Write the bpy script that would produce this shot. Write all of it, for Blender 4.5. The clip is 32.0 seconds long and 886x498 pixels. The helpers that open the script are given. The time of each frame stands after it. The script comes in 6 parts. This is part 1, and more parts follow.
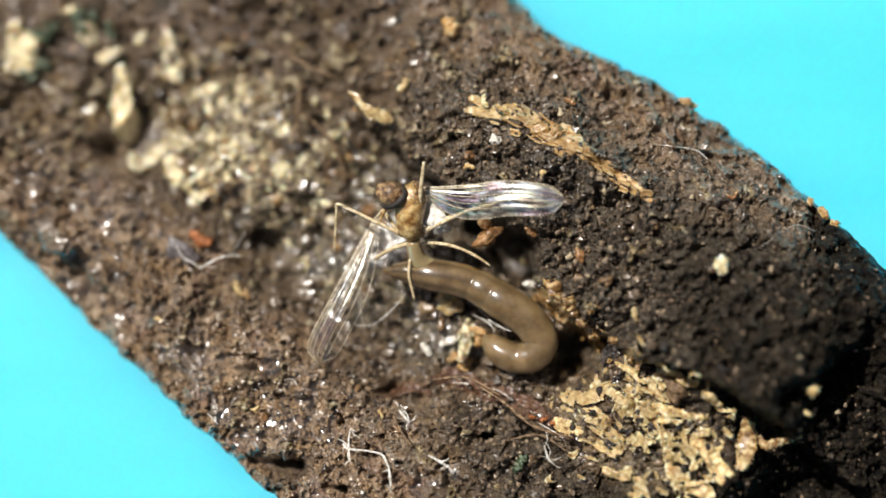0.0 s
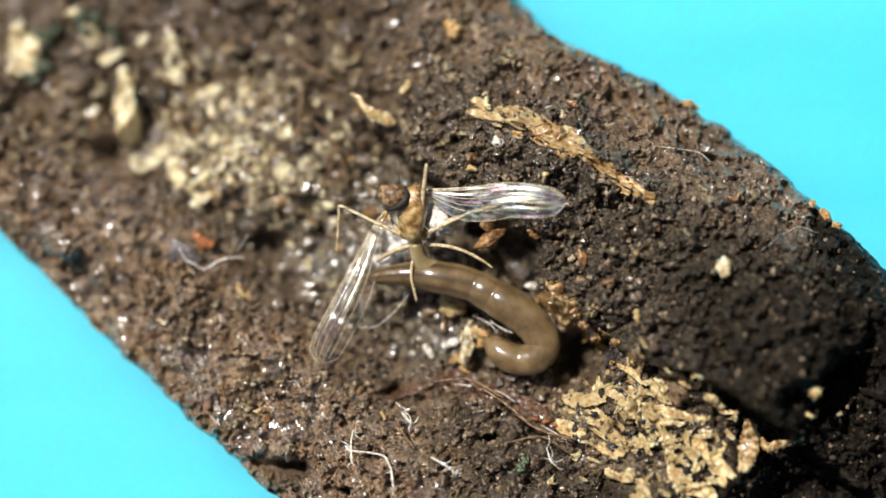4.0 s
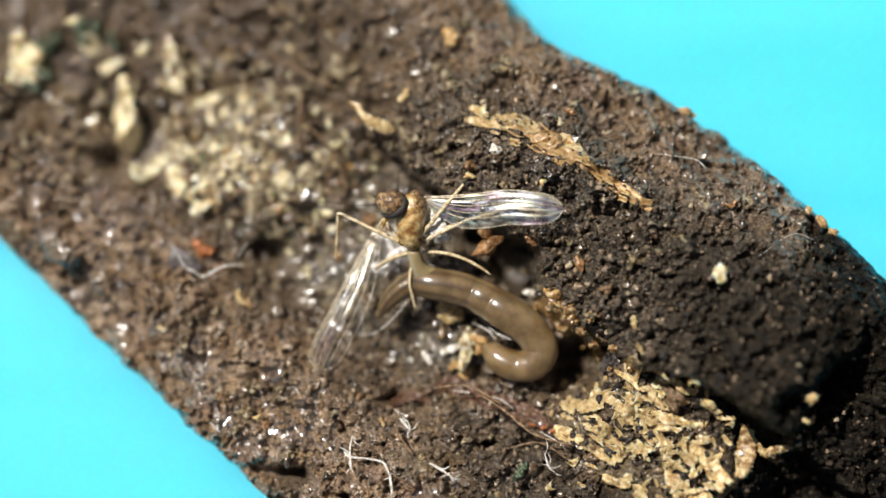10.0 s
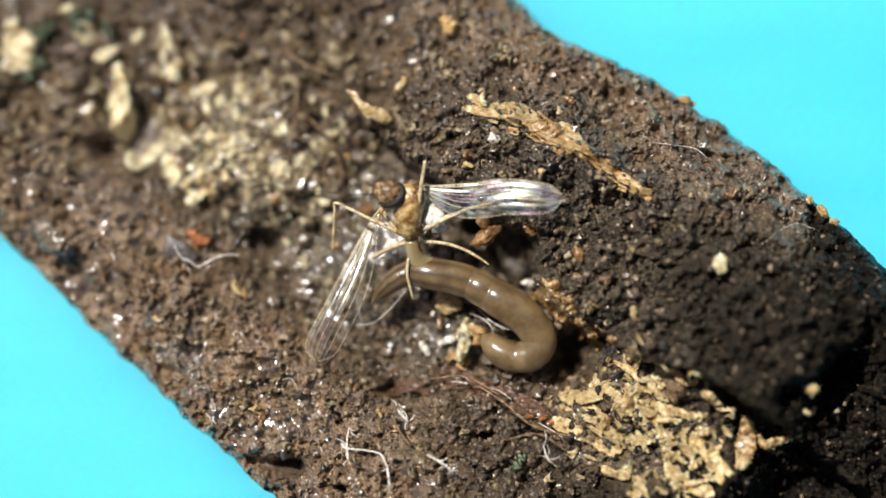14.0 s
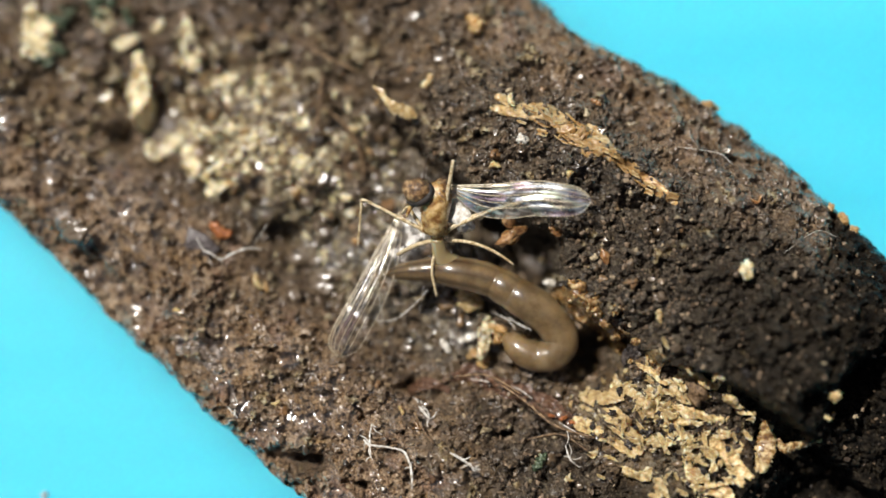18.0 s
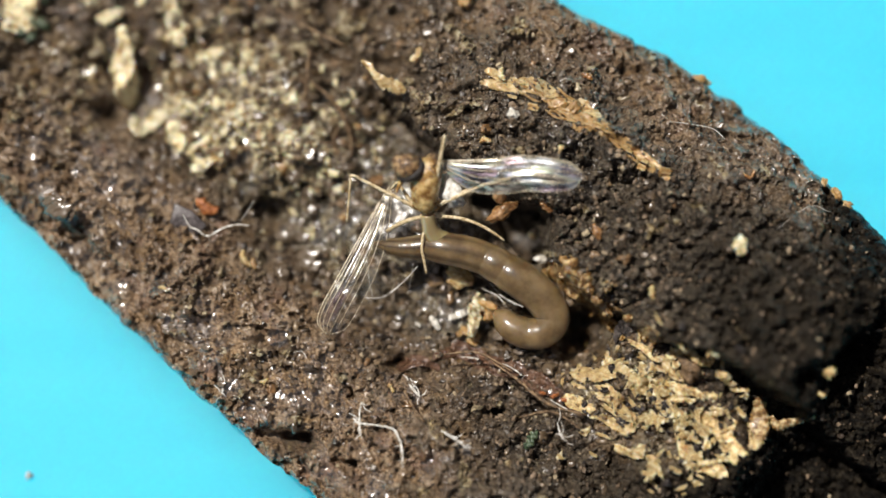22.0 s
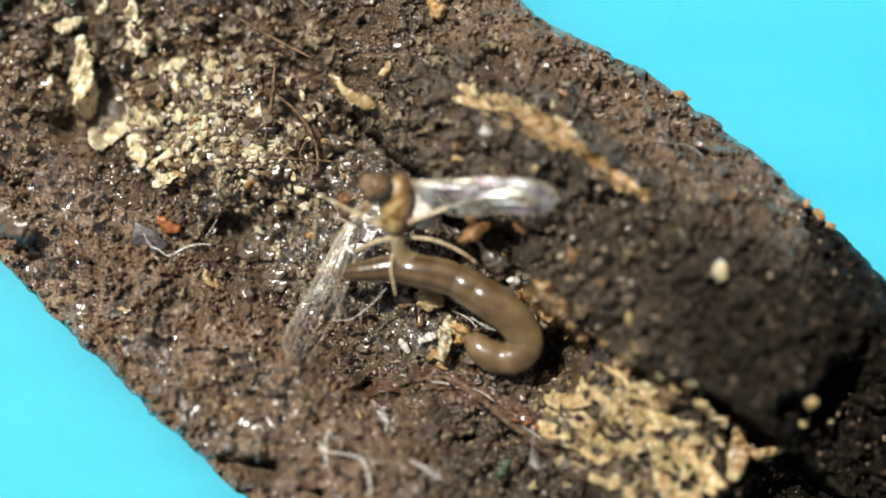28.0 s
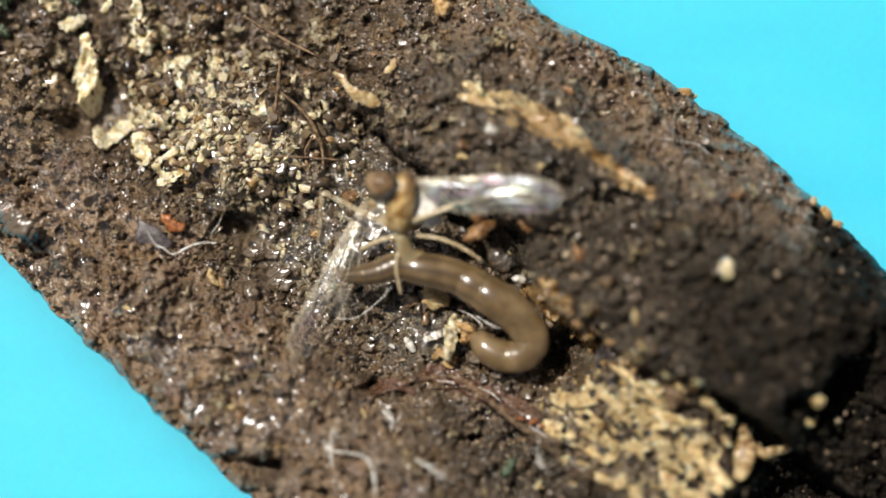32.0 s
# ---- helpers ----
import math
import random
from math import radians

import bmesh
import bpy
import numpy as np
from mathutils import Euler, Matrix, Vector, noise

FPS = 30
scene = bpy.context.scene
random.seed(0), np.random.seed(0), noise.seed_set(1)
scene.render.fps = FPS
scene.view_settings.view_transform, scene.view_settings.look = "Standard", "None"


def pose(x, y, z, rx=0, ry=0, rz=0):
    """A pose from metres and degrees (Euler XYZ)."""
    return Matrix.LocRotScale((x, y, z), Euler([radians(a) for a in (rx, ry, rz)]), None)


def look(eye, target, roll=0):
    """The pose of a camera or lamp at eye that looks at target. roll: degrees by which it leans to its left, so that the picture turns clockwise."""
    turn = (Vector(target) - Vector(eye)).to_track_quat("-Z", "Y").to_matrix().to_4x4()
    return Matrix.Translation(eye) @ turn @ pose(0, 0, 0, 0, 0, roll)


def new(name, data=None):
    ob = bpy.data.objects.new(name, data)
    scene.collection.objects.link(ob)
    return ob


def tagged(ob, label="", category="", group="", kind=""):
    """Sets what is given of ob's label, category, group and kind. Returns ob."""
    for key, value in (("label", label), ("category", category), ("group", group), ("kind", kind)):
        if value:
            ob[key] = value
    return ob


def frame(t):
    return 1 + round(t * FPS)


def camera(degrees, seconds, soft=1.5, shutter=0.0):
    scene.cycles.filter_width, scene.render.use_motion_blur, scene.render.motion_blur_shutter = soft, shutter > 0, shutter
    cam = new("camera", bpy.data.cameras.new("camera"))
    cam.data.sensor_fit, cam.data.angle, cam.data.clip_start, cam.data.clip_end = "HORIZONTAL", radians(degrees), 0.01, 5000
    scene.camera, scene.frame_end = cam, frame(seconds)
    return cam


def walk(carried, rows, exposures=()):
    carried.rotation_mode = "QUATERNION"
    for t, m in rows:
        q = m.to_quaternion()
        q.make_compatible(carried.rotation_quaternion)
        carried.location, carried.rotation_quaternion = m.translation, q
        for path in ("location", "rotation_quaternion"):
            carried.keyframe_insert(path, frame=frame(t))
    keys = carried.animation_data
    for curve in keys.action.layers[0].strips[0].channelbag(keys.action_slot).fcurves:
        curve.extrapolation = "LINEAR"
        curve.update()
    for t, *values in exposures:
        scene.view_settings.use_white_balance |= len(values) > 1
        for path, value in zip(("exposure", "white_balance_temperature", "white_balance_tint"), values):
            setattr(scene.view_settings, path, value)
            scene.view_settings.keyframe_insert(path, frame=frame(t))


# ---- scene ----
# The lens, and the path of the hand that holds it: millimetres and degrees
MM = 0.001
cam = camera(25.0, 32.0)
cam.data.dof.use_dof = True
cam.data.dof.focus_distance = 42.0 * MM
cam.data.dof.aperture_fstop = 32.0
PATH = [
    (0, 0.178, -0.067, 42.748, 0.106, 0.258, 0.026),
    (0.5, 0.131, 0.028, 42.837, 0.062, 0.206, 0.024),
    (1, -0.000, 0.000, 42.852, 0.082, 0.078, 0.001),
    (1.5, 0.183, -0.089, 42.845, 0.225, 0.276, 0.020),
    (2, 0.129, 0.057, 42.814, -0.001, 0.251, 0.013),
    (2.5, 0.017, -0.042, 42.848, 0.145, 0.127, 0.067),
    (3, 0.036, -0.066, 42.749, 0.096, 0.136, 0.075),
    (3.5, 0.163, -0.019, 42.797, 0.100, 0.300, 0.031),
    (5.5, 0.052, -0.034, 42.735, 0.065, 0.181, 0.038),
    (6, 0.094, -0.014, 42.727, 0.022, 0.215, 0.045),
    (6.5, 0.064, -0.065, 42.829, 0.170, 0.161, 0.016),
    (7, 0.007, -0.037, 42.888, 0.200, 0.136, 0.036),
    (7.5, 0.151, -0.038, 42.873, 0.203, 0.338, 0.062),
    (8, 0.134, -0.113, 42.883, 0.312, 0.233, 0.004),
    (8.5, 0.138, -0.086, 42.838, 0.243, 0.241, 0.043),
    (9, 0.104, 0.076, 42.825, 0.021, 0.243, 0.040),
    (9.5, 0.128, 0.028, 42.975, 0.195, 0.244, -0.002),
    (10, 0.252, -0.089, 43.001, 0.393, 0.374, -0.051),
    (10.5, 0.155, -0.101, 42.918, 0.336, 0.272, -0.017),
    (11, 0.138, -0.081, 42.893, 0.276, 0.242, 0.006),
    (11.5, 0.122, -0.102, 42.850, 0.257, 0.216, -0.019),
    (12, 0.149, 0.011, 42.790, 0.080, 0.270, -0.011),
    (12.5, 0.180, -0.008, 42.911, 0.200, 0.249, -0.023),
    (13, 0.304, -0.102, 42.781, 0.207, 0.421, -0.062),
    (13.5, 0.124, -0.096, 42.647, 0.057, 0.156, -0.005),
    (15.5, 0.366, 0.062, 42.954, 0.153, 0.406, -0.205),
    (16, 0.327, 0.080, 43.305, 0.371, 0.385, -0.044),
    (16.5, 0.206, 0.122, 43.454, 0.509, 0.182, 0.055),
    (17, -0.641, 0.506, 43.054, 0.043, -0.888, 0.580),
    (17.5, -1.611, 0.807, 43.067, -0.603, -1.763, 1.079),
    (18, -2.219, 0.638, 42.756, -0.973, -2.285, 1.214),
    (18.5, -2.383, 0.488, 42.765, -1.075, -2.360, 1.222),
    (19, -2.795, 0.492, 42.415, -1.163, -2.780, 1.334),
    (19.5, -2.908, 0.435, 42.088, -1.719, -2.677, 1.419),
    (20, -2.859, 0.375, 42.047, -1.716, -2.727, 1.377),
    (20.5, -2.954, 0.387, 41.926, -1.796, -2.858, 1.389),
    (21, -2.882, 0.331, 42.115, -1.590, -2.924, 1.304),
    (21.5, -2.678, 0.411, 42.205, -1.533, -2.944, 1.147),
    (22, -2.645, 0.513, 42.268, -1.508, -3.185, 1.127),
    (22.5, -2.560, 0.575, 42.192, -1.480, -3.143, 1.094),
    (23, -2.340, 0.435, 41.899, -1.511, -2.997, 1.002),
    (23.5, -2.306, 0.429, 41.483, -2.009, -3.237, 0.999),
    (24, -2.098, 0.342, 41.258, -2.206, -3.069, 0.952),
    (24.5, -2.256, 0.465, 41.286, -2.347, -3.302, 1.019),
    (26.5, -2.363, 0.490, 41.216, -2.260, -3.599, 1.027),
    (27, -2.745, 1.154, 41.257, -2.874, -4.027, 1.272),
    (27.5, -2.668, 1.724, 41.195, -2.288, -4.120, 1.453),
    (28, -2.547, 1.682, 40.826, -2.589, -3.982, 1.368),
    (28.5, -2.467, 1.657, 40.784, -2.555, -3.811, 1.321),
    (29, -2.461, 1.659, 40.728, -2.544, -3.798, 1.298),
    (29.5, -2.436, 1.636, 40.767, -2.490, -3.747, 1.299),
    (30, -2.451, 1.594, 40.807, -2.386, -3.792, 1.294),
    (30.5, -2.430, 1.645, 40.783, -2.476, -3.756, 1.299),
    (31, -2.455, 1.587, 40.718, -2.459, -3.679, 1.303),
    (31.5, -2.443, 1.656, 40.695, -2.568, -3.653, 1.293),
    (32, -2.430, 1.618, 40.680, -2.550, -3.682, 1.318),
]
# the stick is described as the lens first saw it, square on; LEVEL turns that into a level ground
SLOPE_X, SLOPE_Y, FOOT_Z = 0.05, -0.17, -2.7
LEVEL = Vector((-SLOPE_X, -SLOPE_Y, 1)).rotation_difference(Vector((0, 0, 1))).to_matrix().to_4x4()
walk(cam, [(t, LEVEL @ pose(x * MM, y * MM, z * MM, rx, ry, rz)) for t, x, y, z, rx, ry, rz in PATH],
     [(0.0, -0.13), (13.0, -0.14), (17.0, -0.25), (18.6, -0.34), (24.5, -0.31), (27.5, -0.28), (32.0, -0.28)])

# ---- daylight ----
SUN_TILT, SUN_FROM = radians(37), math.atan2(0.75, -0.66)
sun_dir = LEVEL @ Vector((math.sin(SUN_TILT) * math.cos(SUN_FROM), math.sin(SUN_TILT) * math.sin(SUN_FROM), math.cos(SUN_TILT)))
world = bpy.data.worlds.new("daylight")
scene.world = world
world.use_nodes = True
wn = world.node_tree
sky = wn.nodes.new("ShaderNodeTexSky")
sky.sky_type, sky.sun_disc = "NISHITA", False
sky.air_density, sky.dust_density, sky.ozone_density = 0.8, 4.0, 0.5
sky.sun_elevation = math.asin(sun_dir.z)
sky.sun_rotation = math.atan2(sun_dir.x, sun_dir.y)
wn.links.new(sky.outputs[0], wn.nodes["Background"].inputs[0])
wn.nodes["Background"].inputs[1].default_value = 0.05
lamp = bpy.data.lights.new("sun", "SUN")
lamp.energy, lamp.angle, lamp.color = 6.0, radians(0.55), (1.0, 0.96, 0.90)
sun = new("sun", lamp)
sun.matrix_world = look(sun_dir, (0, 0, 0))


# ---- materials; their textures are laid out in millimetres ----
class Nodes:
    """A material under construction."""

    def __init__(self, name):
        self.mat = bpy.data.materials.new(name)
        self.mat.use_nodes = True
        self.tree = self.mat.node_tree
        self.bsdf = self.tree.nodes["Principled BSDF"]
        coord = self.tree.nodes.new("ShaderNodeTexCoord")
        scale = self.tree.nodes.new("ShaderNodeMapping")
        scale.inputs["Scale"].default_value = (1 / MM,) * 3
        self.tree.links.new(coord.outputs["Object"], scale.inputs[0])
        self.mm = scale.outputs[0]

    def put(self, kind, out, **values):
        """A node; values by socket name, either numbers or sockets."""
        n = self.tree.nodes.new(kind)
        for key, v in values.items():
            sock = n.inputs[int(key[1:])] if key[0] == "i" and key[1:].isdigit() else n.inputs[key]
            if isinstance(v, bpy.types.NodeSocket):
                self.tree.links.new(v, sock)
            else:
                sock.default_value = v
        return n.outputs[out]

    def noise(self, size, detail=4.0, rough=0.6, where=None):
        return self.put("ShaderNodeTexNoise", 0, Vector=where or self.mm, Scale=1 / size, Detail=detail, Roughness=rough)

    def cells(self, size):
        """A random value for each of many small cells."""
        split = self.tree.nodes.new("ShaderNodeSeparateColor")
        self.tree.links.new(self.put("ShaderNodeTexVoronoi", 1, Vector=self.mm, Scale=1 / size), split.inputs[0])
        return split.outputs[0]

    def stretched(self, sx, sy, sz, rz=0.0):
        n = self.tree.nodes.new("ShaderNodeMapping")
        n.inputs["Scale"].default_value = (sx, sy, sz)
        n.inputs["Rotation"].default_value = (0, 0, rz)
        self.tree.links.new(self.mm, n.inputs[0])
        return n.outputs[0]

    def grain(self, angle, stretch):
        """Coordinates drawn out along a direction in the picture plane."""
        n = self.tree.nodes.new("ShaderNodeMapping")
        n.vector_type = "TEXTURE"
        n.inputs["Rotation"].default_value = (0, 0, angle)
        n.inputs["Scale"].default_value = (stretch, 1, 1)
        self.tree.links.new(self.mm, n.inputs[0])
        return n.outputs[0]

    def ramp(self, value, *stops):
        n = self.tree.nodes.new("ShaderNodeValToRGB")
        while len(n.color_ramp.elements) < len(stops):
            n.color_ramp.elements.new(0.5)
        for e, (at, c) in zip(n.color_ramp.elements, stops):
            e.position = at
            e.color = (*c, 1) if isinstance(c, tuple) else (c, c, c, 1)
        self.tree.links.new(value, n.inputs[0])
        return n.outputs[0]

    def mix(self, f, a, b):
        n = self.tree.nodes.new("ShaderNodeMix")
        n.data_type = "RGBA"
        for sock, v in zip((n.inputs[0], n.inputs[6], n.inputs[7]), (f, a, b)):
            if isinstance(v, bpy.types.NodeSocket):
                self.tree.links.new(v, sock)
            else:
                sock.default_value = (*v, 1) if isinstance(v, tuple) else v
        return n.outputs[2]

    def attr(self, name):
        n = self.tree.nodes.new("ShaderNodeAttribute")
        n.attribute_name = name
        return n.outputs["Fac"]

    def random(self):
        return self.tree.nodes.new("ShaderNodeObjectInfo").outputs["Random"]

    def island(self):
        return self.tree.nodes.new("ShaderNodeNewGeometry").outputs["Random Per Island"]

    def bump(self, height, depth, strength=1.0):
        n = self.tree.nodes.new("ShaderNodeBump")
        n.inputs["Strength"].default_value = strength
        n.inputs["Distance"].default_value = depth * MM
        self.tree.links.new(height, n.inputs["Height"])
        self.tree.links.new(n.outputs[0], self.bsdf.inputs["Normal"])

    def film_bump(self, height, depth):
        """A gentler relief for the film of water alone."""
        n = self.tree.nodes.new("ShaderNodeBump")
        n.inputs["Strength"].default_value = 1.0
        n.inputs["Distance"].default_value = depth * MM
        self.tree.links.new(height, n.inputs["Height"])
        self.tree.links.new(n.outputs[0], self.bsdf.inputs["Coat Normal"])

    def set(self, **values):
        for key, v in values.items():
            sock = self.bsdf.inputs[key.replace("_", " ")]
            if isinstance(v, bpy.types.NodeSocket):
                self.tree.links.new(v, sock)
            elif isinstance(v, tuple) and len(v) == 3 and sock.type == "RGBA":
                sock.default_value = (*v, 1)
            else:
                sock.default_value = v
        return self


def wet_wood():
    """Rotten wood: brown bark, black crumbly crust and pale bare wood, wet in places."""
    n = Nodes("rotten_wood")
    fine, mid, big = n.noise(0.07, 3), n.mix(0.45, n.noise(0.30, 4, 0.7), n.noise(0.05, 3, 0.7)), n.noise(1.6, 3)
    cells, motes = n.cells(0.13), n.cells(0.055)
    brown = n.ramp(mid, (0.41, (0.030, 0.018, 0.010)), (0.465, (0.135, 0.086, 0.045)), (0.525, (0.275, 0.182, 0.098)), (0.59, (0.46, 0.330, 0.19)))
    rusty = n.ramp(fine, (0.40, (0.040, 0.024, 0.013)), (0.60, (0.27, 0.165, 0.085)))
    brown = n.mix(n.ramp(big, (0.46, 0.0), (0.60, 0.6)), brown, rusty)
    brown = n.mix(n.ramp(cells, (0.0, 0.7), (0.2, 0.2), (0.35, 0.0)), brown, (0.030, 0.019, 0.012))
    brown = n.mix(n.ramp(motes, (0.78, 0.0), (0.98, 0.7)), brown, (0.34, 0.25, 0.16))
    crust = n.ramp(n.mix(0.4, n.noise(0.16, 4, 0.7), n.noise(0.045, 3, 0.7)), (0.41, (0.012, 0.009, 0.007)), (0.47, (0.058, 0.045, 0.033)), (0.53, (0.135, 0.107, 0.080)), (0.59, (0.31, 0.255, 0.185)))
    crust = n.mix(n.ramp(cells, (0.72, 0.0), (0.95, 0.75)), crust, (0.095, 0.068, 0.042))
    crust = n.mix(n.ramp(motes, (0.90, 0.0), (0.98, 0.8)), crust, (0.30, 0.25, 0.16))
    pale = n.ramp(n.mix(0.45, n.noise(0.30, 3), n.noise(0.08, 3, 0.7)), (0.41, (0.13, 0.080, 0.030)), (0.47, (0.40, 0.28, 0.12)), (0.53, (0.72, 0.59, 0.33)), (0.60, (0.90, 0.84, 0.64)))
    slimy = n.ramp(n.mix(0.35, n.noise(0.22, 4, 0.7), n.noise(0.06, 3)), (0.41, (0.020, 0.014, 0.007)), (0.465, (0.12, 0.088, 0.040)), (0.52, (0.30, 0.23, 0.115)), (0.59, (0.66, 0.56, 0.35)))
    bark = n.ramp(n.mix(0.55, n.noise(0.5, 4, 0.7), n.noise(0.06, 3, 0.75)), (0.40, (0.044, 0.023, 0.011)), (0.45, (0.18, 0.106, 0.054)), (0.51, (0.42, 0.270, 0.150)), (0.58, (0.66, 0.485, 0.31)))
    bark = n.mix(n.ramp(n.noise(1.3, 4, 0.7), (0.50, 0.0), (0.58, 0.55)), bark, n.ramp(n.noise(0.12, 3), (0.42, (0.065, 0.032, 0.011)), (0.52, (0.31, 0.175, 0.065)), (0.62, (0.54, 0.36, 0.17))))
    bark = n.mix(n.ramp(n.noise(1.0, 3, 0.6, n.stretched(1.0, 1.2, 1.0, 0.4)), (0.55, 0.0), (0.63, 0.5)), bark, n.ramp(n.noise(0.09, 3), (0.42, (0.12, 0.056, 0.033)), (0.60, (0.48, 0.275, 0.185))))
    brown = n.mix(n.ramp(n.noise(0.9, 4, 0.65), (0.53, 0.0), (0.61, 0.7)), brown, (0.050, 0.033, 0.018))
    brown = n.mix(n.ramp(n.noise(0.55, 4, 0.7, n.stretched(1.0, 1.3, 1.0, 0.7)), (0.55, 0.0), (0.63, 0.7)), brown, (0.28, 0.155, 0.055))
    brown = n.mix(n.attr("bark"), brown, bark)
    damp = n.attr("wet")
    brown = n.mix(damp, brown, slimy)
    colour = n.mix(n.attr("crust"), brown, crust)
    # near-black tone: dark crust with the shade of this end painted in
    shaded_crust = n.ramp(n.noise(0.2, 4), (0.40, (0.004, 0.0035, 0.003)), (0.53, (0.018, 0.0145, 0.010)), (0.65, (0.065, 0.052, 0.035)))
    ochre = n.ramp(n.mix(0.45, n.noise(0.20, 4, 0.7), n.noise(0.055, 3, 0.7)), (0.43, (0.018, 0.010, 0.004)), (0.48, (0.11, 0.064, 0.026)), (0.53, (0.27, 0.175, 0.080)), (0.60, (0.56, 0.42, 0.23)))
    colour = n.mix(n.attr("ochre"), colour, ochre)
    colour = n.mix(n.attr("pale"), colour, pale)
    colour = n.mix(n.attr("end_shade"), colour, shaded_crust)
    soaked = n.mix(n.ramp(n.noise(0.8, 3), (0.40, 0.10), (0.60, 0.30)), colour, (0.018, 0.012, 0.007))
    wet = n.ramp(n.noise(0.35, 4), (0.42, 0.16), (0.58, 0.6))
    n.set(Base_Color=soaked, Roughness=wet, IOR=1.45)
    dull = n.put("ShaderNodeMath", 0, i0=1.0, i1=n.ramp(n.put("ShaderNodeMath", 0, i0=n.attr("end_shade"), i1=n.attr("crust")), (0.3, 0.0), (0.98, 0.35), (1.0, 0.75)))
    dull.node.operation = "SUBTRACT"
    n.set(Specular_IOR_Level=n.ramp(dull, (0.0, 0.1), (1.0, 0.5)))
    gloss = n.put("ShaderNodeMath", 0, i0=n.ramp(n.noise(0.4, 3), (0.40, 0.0), (0.50, 1.0)), i1=dull)
    gloss.node.operation = "MULTIPLY"
    gloss = n.put("ShaderNodeMath", 0, i0=gloss, i1=damp)
    gloss.node.operation = "MAXIMUM"
    unshaded = n.put("ShaderNodeMath", 0, i0=1.0, i1=n.attr("end_shade"))
    unshaded.node.operation = "SUBTRACT"
    gloss = n.put("ShaderNodeMath", 0, i0=gloss, i1=unshaded)
    gloss.node.operation = "MULTIPLY"
    n.set(Coat_Weight=gloss, Coat_Roughness=0.25, Coat_IOR=1.7)
    n.film_bump(n.noise(0.11, 1), 0.07)
    rough = n.put("ShaderNodeMath", 0, i0=n.noise(0.045, 4, 0.75), i1=n.noise(0.15, 3))
    n.bump(n.put("ShaderNodeMath", 0, i0=rough, i1=n.put("ShaderNodeMath", 0, i0=motes, i1=0.0)), 0.085, 1.0)
    return n.mat


def crumb_stuff():
    n = Nodes("crumbs")
    own = n.island()
    c = n.ramp(own, (0.0, (0.024, 0.016, 0.010)), (0.3, (0.085, 0.058, 0.035)), (0.65, (0.18, 0.122, 0.074)), (0.92, (0.29, 0.205, 0.13)), (1.0, (0.50, 0.40, 0.25)))
    n.set(Base_Color=n.mix(n.ramp(n.noise(0.06, 3), (0.35, 0.0), (0.7, 0.5)), c, (0.03, 0.02, 0.014)), Roughness=n.ramp(own, (0.0, 0.16), (1.0, 0.6)), IOR=1.48)
    n.bump(n.noise(0.04, 3), 0.03, 0.8)
    return n.mat


def speckled(name, low, mid, high, size=0.15, rough=0.55, coat=0.0, bump=0.03, vary=0.25, grain=0.0, deep=0.0):
    """A grainy surface from three tones, each piece a little lighter or darker than the next. grain: share of lengthwise wood grain."""
    n = Nodes(name)
    tone = n.noise(size, 4)
    if grain:
        tone = n.mix(grain, tone, n.noise(size * 0.5, 4, 0.7, n.stretched(0.12, 1.0, 1.0)))
    c = n.ramp(tone, (0.38, low), (0.5, mid), (0.63, high))
    dim = tuple(0.45 * v for v in mid)
    f = n.put("ShaderNodeMath", 0, i0=n.random(), i1=vary)
    f.node.operation = "MULTIPLY"
    n.set(Base_Color=n.mix(f, c, dim), Roughness=n.ramp(n.noise(size * 2, 2), (0.3, max(0.05, rough - 0.15)), (0.7, min(1.0, rough + 0.15))))
    n.set(Coat_Weight=coat, Coat_Roughness=0.2)
    if deep:
        n.set(Subsurface_Weight=deep, Subsurface_Radius=(0.5, 0.32, 0.16), Subsurface_Scale=0.25 * MM)
    n.bump(n.noise(size * 0.35, 4), bump, 0.9)
    return n.mat


def plastic():
    n = Nodes("turquoise_plastic")
    streak = n.noise(1.0, 3, 0.5, n.stretched(0.05, 0.35, 0.1, radians(-20)))
    c = n.ramp(streak, (0.3, (0.048, 0.55, 0.76)), (0.7, (0.080, 0.64, 0.81)))
    n.set(Base_Color=n.mix(n.ramp(n.noise(14.0, 3), (0.35, 0.0), (0.7, 0.35)), c, (0.042, 0.58, 0.79)), Roughness=0.6, Specular_IOR_Level=0.3)
    n.set(Subsurface_Weight=0.85, Subsurface_Radius=(0.25, 1.0, 1.0), Subsurface_Scale=5.0 * MM)
    n.bump(n.noise(0.6, 3), 0.01, 0.3)
    return n.mat


def worm_skin():
    n = Nodes("worm_skin")
    stripe = n.attr("stripe")
    base = n.ramp(n.noise(0.5, 3), (0.36, (0.125, 0.080, 0.034)), (0.64, (0.235, 0.162, 0.082)))
    n.set(Base_Color=n.mix(stripe, base, (0.032, 0.018, 0.008)), Roughness=0.5, IOR=1.4, Specular_IOR_Level=0.25)
    n.set(Subsurface_Weight=0.8, Subsurface_Radius=(0.6, 0.36, 0.14), Subsurface_Scale=0.35 * MM, Coat_Weight=1.0, Coat_Roughness=0.23, Coat_IOR=1.6)
    n.bump(n.noise(0.25, 2), 0.006, 0.4)
    return n.mat


